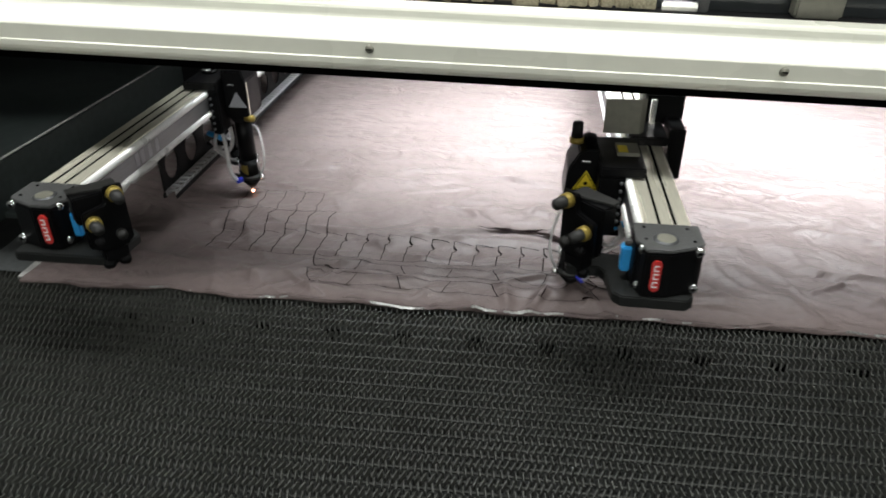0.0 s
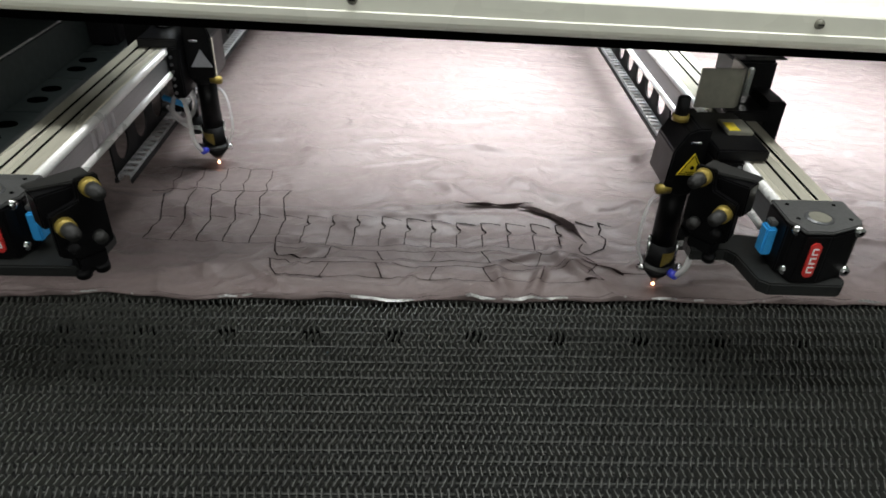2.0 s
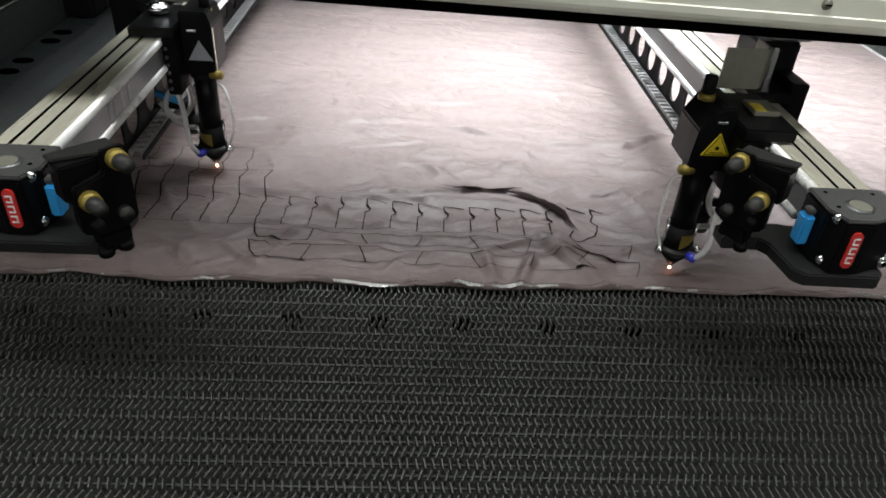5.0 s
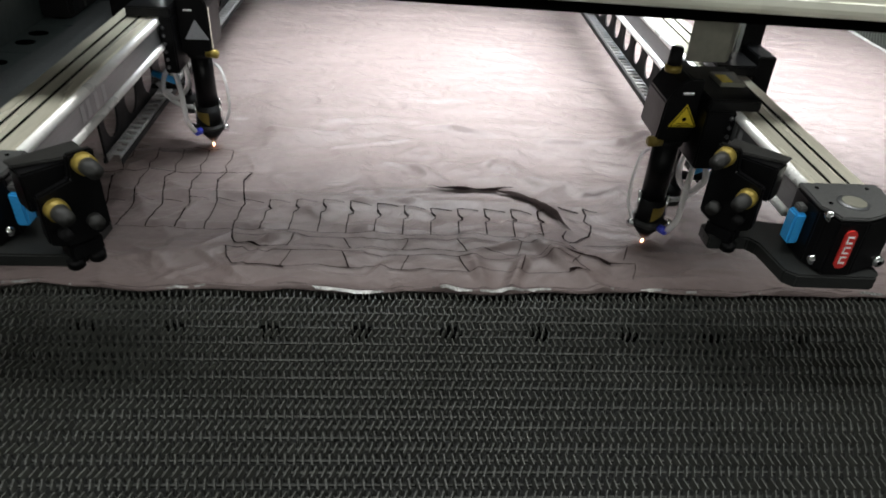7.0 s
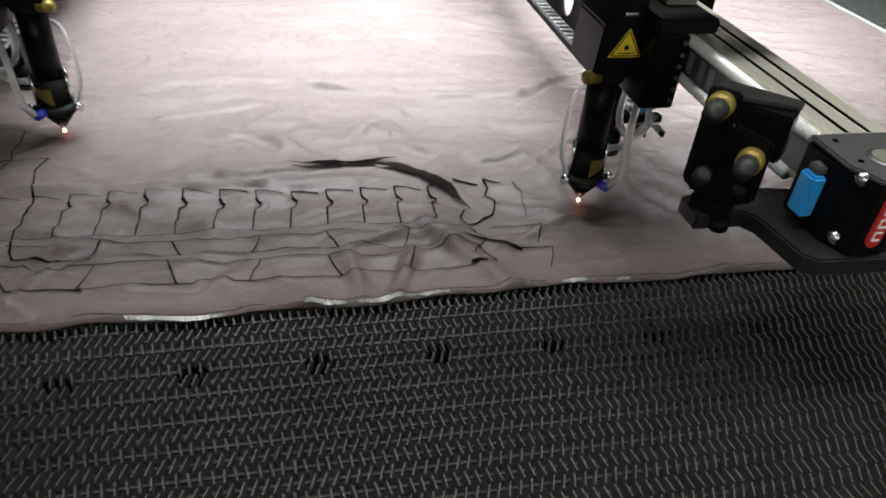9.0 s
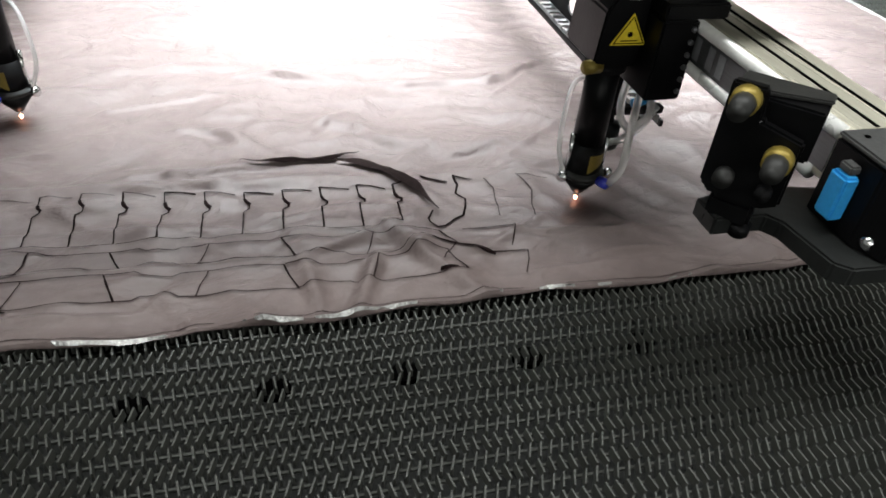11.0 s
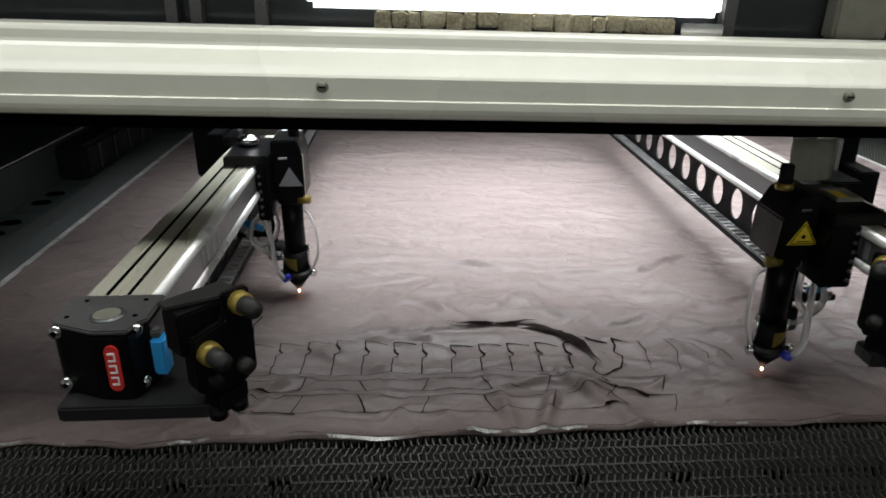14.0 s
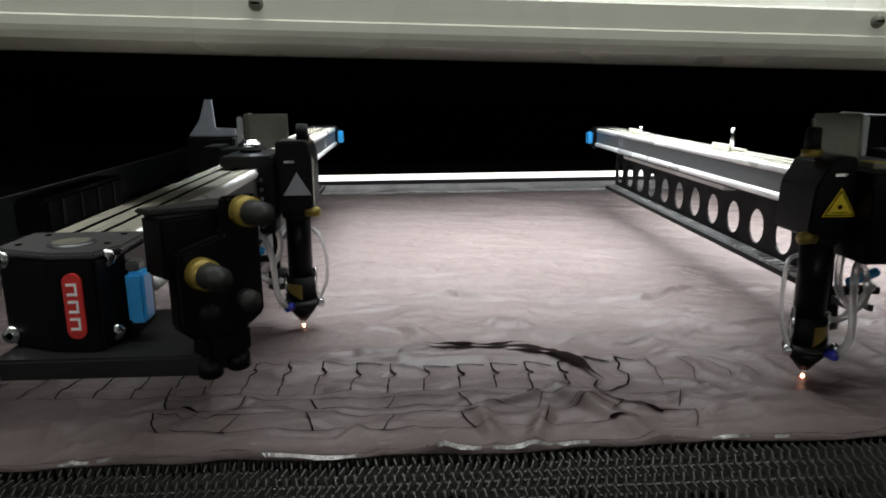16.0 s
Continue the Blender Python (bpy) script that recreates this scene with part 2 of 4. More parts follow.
# ---- room and machine frame ----
tagged(part("floor", box(-3.2, 3.2, -3.0, 3.4, -0.90, -0.85), CONCRETE), "grey concrete workshop floor under the machine", "floor", kind="structure")
tagged(part("wall_south", box(-3.2, 3.2, -3.2, -3.0, -0.85, 2.5), WALLPAINT), "pale grey painted workshop wall", "wall", kind="structure")
tagged(part("wall_north", box(-3.2, 3.2, 3.4, 3.6, -0.85, 2.5), WALLPAINT), "pale grey painted workshop wall", "wall", kind="structure")
tagged(part("wall_west", box(-3.4, -3.2, -3.2, 3.6, -0.85, 2.5), WALLPAINT), "pale grey painted workshop wall", "wall", kind="structure")
tagged(part("wall_east", box(3.2, 3.4, -3.2, 3.6, -0.85, 2.5), WALLPAINT), "pale grey painted workshop wall", "wall", kind="structure")
tagged(part("ceiling", box(-3.4, 3.4, -3.2, 3.6, 2.5, 2.6), WALLPAINT), "pale grey workshop ceiling", "ceiling", kind="structure")


def machine_frame():
    ob = thing("machine_frame", "black steel frame and dark side ledges of a cutting machine", "machine")
    part("bed_frame", box(-0.98, 1.18, -0.42, 1.50, -0.85, -0.012), DARK, ob)
    part("rear_panel", box(-0.98, 1.18, 1.50, 1.53, -0.85, 0.60), HOLE, ob, "unlit black rear panel")
    part("ledge", box(-0.98, -0.580, -0.10, 1.50, -0.0115, 0.055, 0.002), DARK, ob, "dark green-black ledge beside the belt")
    # highlight line of the ledge, laid on as a pale strip
    part("ledge_edge", box(-0.5835, -0.5803, -0.10, 1.50, 0.0552, 0.0562), ROD, ob, "pale strip drawing the highlight along the ledge edge")
    part("rear_ledge", box(-0.60, 0.98, 1.20, 1.50, -0.0115, 0.004, 0.002), DARK, ob)
    part("side_panel", box(-1.02, -0.985, -0.10, 1.53, -0.85, 0.60), BLACKMATT, ob)
    part("side_panel", box(1.185, 1.22, -0.10, 1.53, -0.85, 0.60), BLACKMATT, ob)
    part("cover", box(-1.02, 1.22, 0.10, 1.53, 0.605, 0.63), HOLE, ob, "black machine cover")
    # this bar glows by itself, in place of daylight from the rear
    part("end_bar", box(-0.46, 0.70, 1.09, 1.10, 0.0090, 0.0200, 0.001), WHITEGLOW, ob, "glowing bar standing in for daylight at the far end of the belt")
    part("end_sill", box(-0.46, 0.70, 1.086, 1.104, -0.0115, 0.0088, 0.001), ALUDARK, ob, "grey sill under the glowing bar")
    part("end_plate", box(-0.46, 0.70, 0.93, 1.08, -0.0115, 0.002, 0.001), ALUDARK, ob, "grey plate at the belt's far end")
    duct = part("cable_duct", box(-0.585, -0.535, 0.62, 0.90, -0.0018, 0.050, 0.006), BLACKMATT, ob, "black cable duct beside the belt")
    for y in (0.66, 0.72, 0.78, 0.84):
        part("clip", box(-0.5345, -0.5325, y, y + 0.008, 0.006, 0.044, 0.0006), KNOB, duct, "dark metal clip")
    for i in range(9):
        y0 = 0.112 + 0.12 * i
        hp = part("hole_plate", box(-0.5795, -0.492, y0 + 0.0008, y0 + 0.1192, -0.0115, -0.002, 0.0008), DARK, ob, "dark steel plate with oval holes")
        for dy in (0.04, 0.08):
            bm = cyl((0, 0, -0.0005), (0, 0, 0.0006), 0.013)
            bmesh.ops.transform(bm, matrix=Matrix.Translation((-0.557, y0 + dy, -0.0015)) @ Matrix.Diagonal((1.0, 0.75, 1, 1)), verts=bm.verts)
            part("hole", bm, HOLE, hp)
    return ob


machine_frame()


def strip_light(x):
    ob = thing("strip_light", "white panel lamp under the machine cover, switched on", "lamp", "cover lamps")
    part("housing", box(x - 0.165, x + 0.165, 0.275, 0.665, 0.445, 0.470, 0.004), PLATE, ob)
    part("diffuser", box(x - 0.15, x + 0.15, 0.290, 0.650, 0.4345, 0.4448, 0.002), LAMPGLOW, ob, "glowing white diffuser")
    part("hanger", box(x - 0.012, x + 0.012, 0.460, 0.480, 0.4705, 0.6048), BLACKMATT, ob)
    return ob


strip_light(0.04)
strip_light(0.48)


def ceiling_lamp():
    ob = thing("ceiling_lamp", "long white tube lamp on the workshop ceiling", "lamp")
    part("housing", box(-1.82, 1.82, -0.57, -0.03, 2.415, 2.499, 0.01), WALLPAINT, ob)
    part("diffuser", box(-1.8, 1.8, -0.55, -0.05, 2.403, 2.414, 0.002), LAMPGLOW, ob, "glowing white diffuser")
    return ob


ceiling_lamp()


def unseen_front_window():
    # window added out of view, to go with the fill lamp
    ob = tagged(new("added_window"), "wide glowing window with a pale frame, added out of view", "window", kind="structure")
    part("pane", box(-1.40, 1.60, -2.975, -2.965, 0.80, 1.35), LAMPGLOW, ob, "glowing pane of the added window")
    for x0, x1, z0, z1 in ((-1.46, -1.40, 0.74, 1.41), (1.60, 1.66, 0.74, 1.41), (-1.40, 1.60, 0.74, 0.80), (-1.40, 1.60, 1.35, 1.41), (0.08, 0.12, 0.80, 1.35)):
        part("window_frame", box(x0, x1, -2.998, -2.950, z0, z1, 0.003), WALLPAINT, ob)
    return ob


unseen_front_window()


# the beam falls a little towards the right
LEAN = pose(0.05, -0.0010, 0.2299, 0, 1.75, 0.9) @ pose(-0.05, 0, -0.2340)


def front_beam():
    ob = thing("front_beam", "ivory painted front beam with a rounded bright shoulder", "beam")
    outline = [(0.0125, 0.2105), (-0.0085, 0.2155), (-0.0122, 0.2188), (-0.013, 0.2215), (-0.013, 0.2258), (-0.0120, 0.2265), (-0.0120, 0.2385), (-0.0108, 0.2400), (-0.0062, 0.2440), (-0.0010, 0.2480),
               (0.0030, 0.2512), (0.0048, 0.2532), (0.0055, 0.2550), (0.0060, 0.2595), (0.0074, 0.2616), (0.0098, 0.2626), (0.0300, 0.2626), (0.0300, 0.2105)]
    part("shell", prism(outline, "x", -1.02, 1.22), IVORY, ob)
    part("skirt", prism([(0.0135, 0.2101), (0.0135, 0.2030), (0.030, 0.2005), (0.095, 0.1875), (0.100, 0.1885), (0.100, 0.2101)], "x", -1.02, 1.22), HOLE, ob, "black rubber skirt under the beam")
    for i in range(-2, 4):
        x = -0.1035 + 0.311 * i
        bm = cyl((x, -0.0121, 0.2335), (x, -0.0146, 0.2335), 0.0036, 0.0026, 16)
        sc = part("screw", bm, PLATE, ob, "dull steel screw, worn at its rim", True)
        part("slot", box(x - 0.0021, x + 0.0021, -0.0149, -0.0146, 0.2330, 0.2340), HOLE, sc)
    ob.matrix_world = LEAN
    return ob


front_beam()


def upper_cover():
    ob = thing("upper_cover", "dark smoked cover above the beam with a glowing white panel", "machine cover")
    part("sill", box(-1.02, 1.22, 0.0305, 0.075, 0.2455, 0.2600, 0.001), BLACKMATT, ob)
    part("rail", box(-1.02, -0.13, 0.0310, 0.036, 0.2602, 0.2616), STEEL, ob, "bright metal rail")
    part("panel", box(-1.02, 1.22, 0.062, 0.070, 0.2605, 0.60), SMOKE, ob, "smoked acrylic panel")
    # emissive white panel in front of the smoked acrylic
    part("window", box(-0.118, 0.152, 0.054, 0.0615, 0.2720, 0.58, 0.004), WHITEGLOW, ob, "glowing white panel")
    for i, x in enumerate((-0.205, -0.190, -0.150)):
        part("strip", box(x, x + 0.007, 0.052, 0.0615, 0.2605, 0.59), GREYTOP, ob, "grey edge strip")
    part("post", box(0.152, 0.160, 0.050, 0.0615, 0.2605, 0.59, 0.001), GREYTOP, ob)
    part("post", box(0.225, 0.262, 0.046, 0.0615, 0.2605, 0.59, 0.002), PLATE, ob, "grey upright post")
    rng = random.Random(4)
    x = -0.075
    while x < 0.118:
        w = rng.uniform(0.007, 0.022)
        bm = box(x, x + w - 0.0006, 0.044, 0.0535, 0.2615 + rng.uniform(-0.0018, 0.002), 0.2715 + rng.uniform(-0.001, 0.0015), 0.0012)
        for v in bm.verts:
            v.co += Vector((rng.uniform(-1, 1), rng.uniform(-1, 1), rng.uniform(-1, 1))) * 0.0007
        part("foam_strip", bm, CREAM, ob, "crumbling cream foam")
        x += w
    part("clip", box(0.122, 0.150, 0.044, 0.0535, 0.2610, 0.2690, 0.001), STEEL, ob)
    ob.matrix_world = LEAN
    return ob


upper_cover()


# ---- conveyor belt ----
def wires(x0, x1, y0, y1):
    """Rows of short slanting wires, two slants in turn, with a cross rod under each row."""
    vs, fs = [], []
    rng = random.Random(7)
    cell = [(0, 1, 3, 2), (4, 6, 7, 5), (0, 4, 5, 1), (2, 3, 7, 6), (1, 5, 7, 3)]

    def bar(cx, cy, lx, ly, slant, w, z0, z1):
        n = len(vs)
        for ex in (-1, 1):
            for ey in (-1, 1):
                for z in (z0, z1):
                    k = 0.55 if z == z1 else 1.0
                    vs.append((cx + ex * w * k + ey * slant, cy + ey * ly, z - (0.0006 if ey < 0 else 0.0)))
        fs.extend(tuple(n + i for i in f) for f in cell)

    rows = int((y1 - y0) / 0.0083)
    for j in range(rows):
        y = y0 + 0.0083 * (j + 0.5)
        lean = 0.0012 if j % 2 else -0.0006
        cnt = int((x1 - x0) / 0.005)
        for i in range(cnt):
            x = x0 + 0.005 * (i + 0.5 + 0.5 * (j % 2)) + rng.uniform(-0.0003, 0.0003)
            bar(x, y, 0, 0.0034, lean + rng.uniform(-0.0003, 0.0003), 0.00074, -0.0052, -0.0002 + rng.uniform(-0.0004, 0.0003))
        bar((x0 + x1) / 2, y - 0.0041, 0, 0.0004, 0, (x1 - x0) / 2, -0.0083, -0.0066)
    me = bpy.data.meshes.new("wire_mesh")
    me.from_pydata(vs, [], fs)
    me.materials.append(BELT)
    return me


def conveyor():
    ob = thing("conveyor_belt", "black woven wire conveyor belt, empty in front of the cloth", "conveyor belt")
    part("bed", box(-0.595, 1.17, -0.41, 1.085, -0.0115, -0.0085), BELTBED, ob)
    for x0, x1, y0, y1 in ((-0.595, 0.85, -0.40, 0.015), (0.66, 1.00, 0.02, 1.08)):
        w = new("wire_mesh", wires(x0, x1, y0, y1))
        w.parent = ob
        tagged(w, "fine black wires in slanting rows", kind="stuff")
    for i in range(-8, 13):
        bm = cyl((0, 0, 0), (0, 0, 0.0030), 0.0080)
        bmesh.ops.transform(bm, matrix=Matrix.Translation((-0.0130 + 0.0638 * i, -0.0635, -0.0085)) @ Matrix.Diagonal((1, 0.8, 1, 1)), verts=bm.verts)
        part("suction_hole", bm, HOLE, ob, "black suction hole under the wires")
    return ob


conveyor()

# ---- cloth ----
FOLDS = [  # broad swells: x0, y0, x1, y1, half width, height
    (0.046, 0.124, 0.108, 0.056, 0.007, 0.0030), (0.008, 0.016, 0.013, -0.022, 0.006, 0.0058), (0.050, 0.018, 0.034, -0.022, 0.0055, 0.0062),
    (-0.30, 0.108, 0.02, 0.100, 0.007, 0.0030), (-0.32, -0.005, -0.20, 0.020, 0.012, 0.0035), (-0.26, 0.060, -0.05, 0.058, 0.006, 0.0022),
    (0.0, 0.030, 0.07, 0.036, 0.006, 0.0025), (0.12, 0.19, 0.20, 0.17, 0.010, 0.0030), (0.33, 0.16, 0.52, 0.12, 0.006, 0.0040),
    (0.30, 0.08, 0.50, 0.05, 0.006, 0.0035), (0.34, 0.27, 0.60, 0.25, 0.006, 0.0030), (0.36, 0.40, 0.62, 0.37, 0.008, 0.0030),
    (-0.19, -0.004, -0.08, -0.012, 0.0032, 0.0032), (0.13, 0.030, 0.24, 0.018, 0.0032, 0.0030), (0.15, 0.100, 0.26, 0.110, 0.0036, 0.0030)]
PLEATS = [  # sharp folds, steep towards the front: x0, y0, x1, y1, half width, height
    (-0.122, 0.275, -0.080, 0.279, 0.0036, 0.0052), (-0.080, 0.279, -0.037, 0.276, 0.0036, 0.0034), (-0.0594, 0.1747, -0.0373, 0.1663, 0.005, 0.0040),
    (-0.0373, 0.1663, -0.0084, 0.1348, 0.0046, 0.0048), (0.0366, 0.1726, 0.0561, 0.1618, 0.005, 0.0050), (0.0561, 0.1618, 0.0750, 0.1399, 0.005, 0.0056),
    (0.1000, 0.2330, 0.1806, 0.2352, 0.0042, 0.0044), (0.1806, 0.2352, 0.2301, 0.2672, 0.005, 0.0064), (-0.0215, 0.2594, 0.0625, 0.2405, 0.0044, 0.0044),
    (-0.1886, 0.2482, -0.1228, 0.2398, 0.004, 0.0036), (-0.0900, 0.1121, -0.0060, 0.1187, 0.0042, 0.0052), (0.0587, 0.0451, 0.0706, 0.0165, 0.0055, 0.0062),
    (0.0706, 0.0165, 0.0905, -0.0098, 0.0058, 0.0072), (0.0821, 0.0168, 0.1180, 0.0123, 0.004, 0.0040), (-0.1872, 0.0221, -0.1370, 0.0418, 0.005, 0.0052),
    (0.1196, 0.1192, 0.1574, 0.1317, 0.005, 0.0040), (0.0259, 0.1649, 0.0475, 0.1854, 0.005, 0.0044)]

dice = random.Random(11)
for k in range(90):
    fy = 0.93 * dice.random() ** 1.9 - 0.01
    fx = dice.uniform(-0.42, 0.64)
    ang, half = dice.gauss(0.0, 0.55), dice.uniform(0.010, 0.045)
    big = max(0.35, 1 - 1.1 * fy)
    FOLDS.append((fx - half * math.cos(ang), fy - half * math.sin(ang), fx + half * math.cos(ang), fy + half * math.sin(ang), dice.uniform(0.0022, 0.0042), big * dice.uniform(0.0014, 0.0042)))


def cloth_z(x, y):
    near = max(0.09, min(1.0, 1.28 - 2.3 * y))
    z = 0.0022
    wob = 0.02 * noise.noise(Vector((x * 4, y * 4, 7.7)))
    z += near * 0.0015 * abs(noise.noise(Vector((x * 9, (y + wob) * 17, 1.7))))
    z += near * 0.0016 * noise.noise(Vector((x * 22 + 5, (y + wob) * 36, 4.1)))
    z += near * 0.0010 * noise.noise(Vector((x * 55, y * 64, 9.3)))
    for k, (fx, fy, h) in enumerate(((5.0, 9, 0.0030), (11.0, 16, 0.0024), (19.0, 24, 0.0018))):
        r = 1 - abs(noise.noise(Vector((x * fx + 0.35 * y * fy, (y + wob) * fy, 12.5 + 3 * k))))
        z += near * h * max(0.0, r - 0.78) ** 1.5 * 9
    for x0, y0, x1, y1, w, h in PLEATS:
        dx, dy = x1 - x0, y1 - y0
        size = math.hypot(dx, dy)
        if abs(x - (x0 + x1) / 2) < size / 2 + 0.025 and abs(y - (y0 + y1) / 2) < size / 2 + 0.025:
            along = ((x - x0) * dx + (y - y0) * dy) / (size * size)
            out = max(0.0, -along, along - 1) * size / 0.009
            off = ((y - y0) * dx - (x - x0) * dy) / size * (1 if dx > 0 else -1) + 0.0016 * noise.noise(Vector((x * 60, y * 60, 2.2)))
            z += 0.66 * h * math.exp(-out * out - (off / (0.55 * w if off < 0 else 2.2 * w)) ** 2)
    for x0, y0, x1, y1, w, h in FOLDS:
        if min(x0, x1) - 4 * w < x < max(x0, x1) + 4 * w and min(y0, y1) - 4 * w < y < max(y0, y1) + 4 * w:
            dx, dy = x1 - x0, y1 - y0
            t = max(0.0, min(1.0, ((x - x0) * dx + (y - y0) * dy) / (dx * dx + dy * dy)))
            ex, ey = x - x0 - t * dx, y - y0 - t * dy
            d2 = (ex * ex + ey * ey) / (w * w)
            if d2 < 9:
                z += h * math.exp(-1.6 * d2) * (0.35 + 0.65 * math.sin(math.pi * (0.12 + 0.76 * t)))
    return max(z, 0.0012)


def front_edge(x):
    return -0.0265 + 0.0055 * noise.noise(Vector((x * 14, 0.3, 2.0))) + 0.0028 * noise.noise(Vector((x * 40, 1.3, 5.0)))


def ribbon(points, width, lift=0.0008):
    """A narrow strip over the cloth along a line."""
    line = []
    for (xa, ya), (xb, yb) in zip(points, points[1:]):
        n = max(1, int(math.hypot(xb - xa, yb - ya) / 0.002))
        line += [(xa + (xb - xa) * k / n, ya + (yb - ya) * k / n) for k in range(n)]
    line.append(points[-1])
    bm = bmesh.new()
    rows = []
    for i, (x, y) in enumerate(line):
        xa, ya = line[max(i - 1, 0)]
        xb, yb = line[min(i + 1, len(line) - 1)]
        d = math.hypot(xb - xa, yb - ya) or 1
        nx, ny = -(yb - ya) / d, (xb - xa) / d
        w = width * 1.25 * (0.65 + 0.7 * abs(noise.noise(Vector((x * 120, y * 120, 0.5)))))
        rows.append([bm.verts.new((x + nx * s * w / 2, y + ny * s * w / 2, cloth_z(x + nx * s * w / 2, y + ny * s * w / 2) + lift)) for s in (-1, 0, 1)])
    for a, b in zip(rows, rows[1:]):
        for k in (0, 1):
            bm.faces.new((a[k], a[k + 1], b[k + 1], b[k]))
    bmesh.ops.recalc_face_normals(bm, faces=bm.faces)
    return bm


def leaf(points, widths, lift=0.0020):
    fine = []
    for (a, wa), (c, wc) in zip(zip(points, widths), zip(points[1:], widths[1:])):
        fine += [((a[0] + (c[0] - a[0]) * k / 8, a[1] + (c[1] - a[1]) * k / 8), wa + (wc - wa) * k / 8) for k in range(8)]
    points, widths = [p for p, w in fine] + [points[-1]], [w for p, w in fine] + [widths[-1]]
    bm = bmesh.new()
    rows = []
    for (x, y), w in zip(points, widths):
        rows.append([bm.verts.new((x, y + s * w, cloth_z(x, y + s * w) + lift)) for s in (-1, -0.3, 0.3, 1)])
    for a, b in zip(rows, rows[1:]):
        for k in range(3):
            bm.faces.new((a[k], b[k], b[k + 1], a[k + 1]))
    return bm


def cloth():
    ob = thing("cloth_sheet", "thin taupe brown cloth, creased and laser cut, spread on the belt", "fabric")
    xs = np.arange(-0.462, 0.6841, 0.0027)
    steps = list(np.linspace(0, 0.30, 150)) + list(np.linspace(0.304, 0.955, 170))
    vs, fs = [], []
    for v in steps:
        for x in xs:
            e = front_edge(x)
            y = e + v * (0.93 - e) / 0.955
            vs.append((float(x), float(y), cloth_z(float(x), float(y))))
    n = len(xs)
    for j in range(len(steps) - 1):
        for i in range(n - 1):
            fs.append((j * n + i, j * n + i + 1, (j + 1) * n + i + 1, (j + 1) * n + i))
    me = bpy.data.meshes.new("cloth")
    me.from_pydata(vs, [], fs)
    me.polygons.foreach_set("use_smooth", [True] * len(fs))
    me.materials.append(CLOTH)
    c = new("cloth", me)
    c.parent = ob
    # turned-down front edge; pale patches draw its fray and its highlights
    hem, fray = bmesh.new(), bmesh.new()
    last = None
    for x in np.arange(-0.462, 0.684, 0.002):
        x = float(x)
        e = front_edge(x)
        z = cloth_z(x, e)
        w = 0.0042 * (noise.noise(Vector((x * 17, 3.0, 1.0))) - 0.12 + 0.40 * math.exp(-((x - 0.01) / 0.07) ** 2)) + 0.0016 * noise.noise(Vector((x * 60, 4.0, 1.0))) + 0.0012 * noise.noise(Vector((x * 210, 3.0, 1.0)))
        now = (x, e, z, w)
        if last:
            rows = [[(p[0], p[1] + 0.0003, p[2]), (p[0], p[1] - 0.0009, p[2] * 0.65), (p[0], p[1] - 0.0007, 0.0009)] for p in (last, now)]
            for k in (0, 1):
                hem.faces.new([hem.verts.new(q) for q in (rows[0][k], rows[0][k + 1], rows[1][k + 1], rows[1][k])])
            if last[3] > 0.00005 and w > 0.00005:
                ka, kb = min(1.0, last[3] / 0.002), min(1.0, w / 0.002)
                fray.faces.new([fray.verts.new(q) for q in ((last[0], last[1] + 0.0007 * ka, last[2] + 0.0008), (last[0], last[1] - 0.0007 * ka - 0.5 * last[3], max(0.0012, last[2] * 0.8)), (x, e - 0.0007 * kb - 0.5 * w, max(0.0012, z * 0.8)), (x, e + 0.0007 * kb, z + 0.0008))])
        last = now
    for q in (hem, fray):
        bmesh.ops.remove_doubles(q, verts=q.verts, dist=0.00002)
    part("hem", hem, CLOTH, ob, "", True)
    tagged(part("frayed_edge", fray, FRAY, ob, "pale patches for the fray and highlights of the front edge"), kind="stuff")
    # shade of the crease above the edge, drawn as thin dark ribbons
    for x0, x1 in ((-0.42, -0.31), (-0.275, -0.16), (-0.14, -0.04), (-0.02, 0.125), (0.15, 0.30), (0.33, 0.46), (0.50, 0.67)):
        pts = [(x0 + (x1 - x0) * k / 30, front_edge(x0 + (x1 - x0) * k / 30) + 0.0022 + 0.0012 * noise.noise(Vector((x0 * 9 + k * 0.4, 0.5, 8.0)))) for k in range(31)]
        part("edge_crease_shade", ribbon(pts, 0.0004, 0.0005), FAINT, ob, "dark ribbon drawing the shade of the front edge crease")
    bm = bmesh.new()
    prev = None
    for i in range(120):
        y = -0.01 + 0.94 * i / 119
        xe = -0.528 + 0.012 * noise.noise(Vector((y * 7, 0.2, 3.3))) + 0.004 * noise.noise(Vector((y * 40, 0.2, 3.3)))
        row = [bm.verts.new((xe, y, -0.0005)), bm.verts.new((-0.500, y, 0.0012)), bm.verts.new((-0.4705, y, 0.0010))]
        if prev:
            for k in (0, 1):
                bm.faces.new((prev[k], prev[k + 1], row[k + 1], row[k]))
        prev = row
    part("liner", bm, LINER, ob, "thin grey liner showing at the side")
    part("selvage", box(-0.470, -0.4625, -0.02, 0.93, 0.0005, 0.0024), SELVAGE, ob, "white selvage")
    part("selvage", box(0.6845, 0.691, -0.02, 0.93, 0.0005, 0.0024), SELVAGE, ob, "white selvage")
    part("far_hem", box(-0.462, 0.684, 0.932, 0.942, 0.0025, 0.0060, 0.001), SELVAGE, ob, "pale folded hem")

    def cut(points, width=0.0011):
        return part("cut_line", ribbon(points, width), CUT if width > 0.00085 else FAINT, ob)

    # two rows of trapezoids along the front
    for row, y0, y1 in ((0, -0.0008, 0.0197), (1, 0.0250, 0.0412)):
        for i in range(-2, 4):
            x = -0.0465 + 0.0465 * i
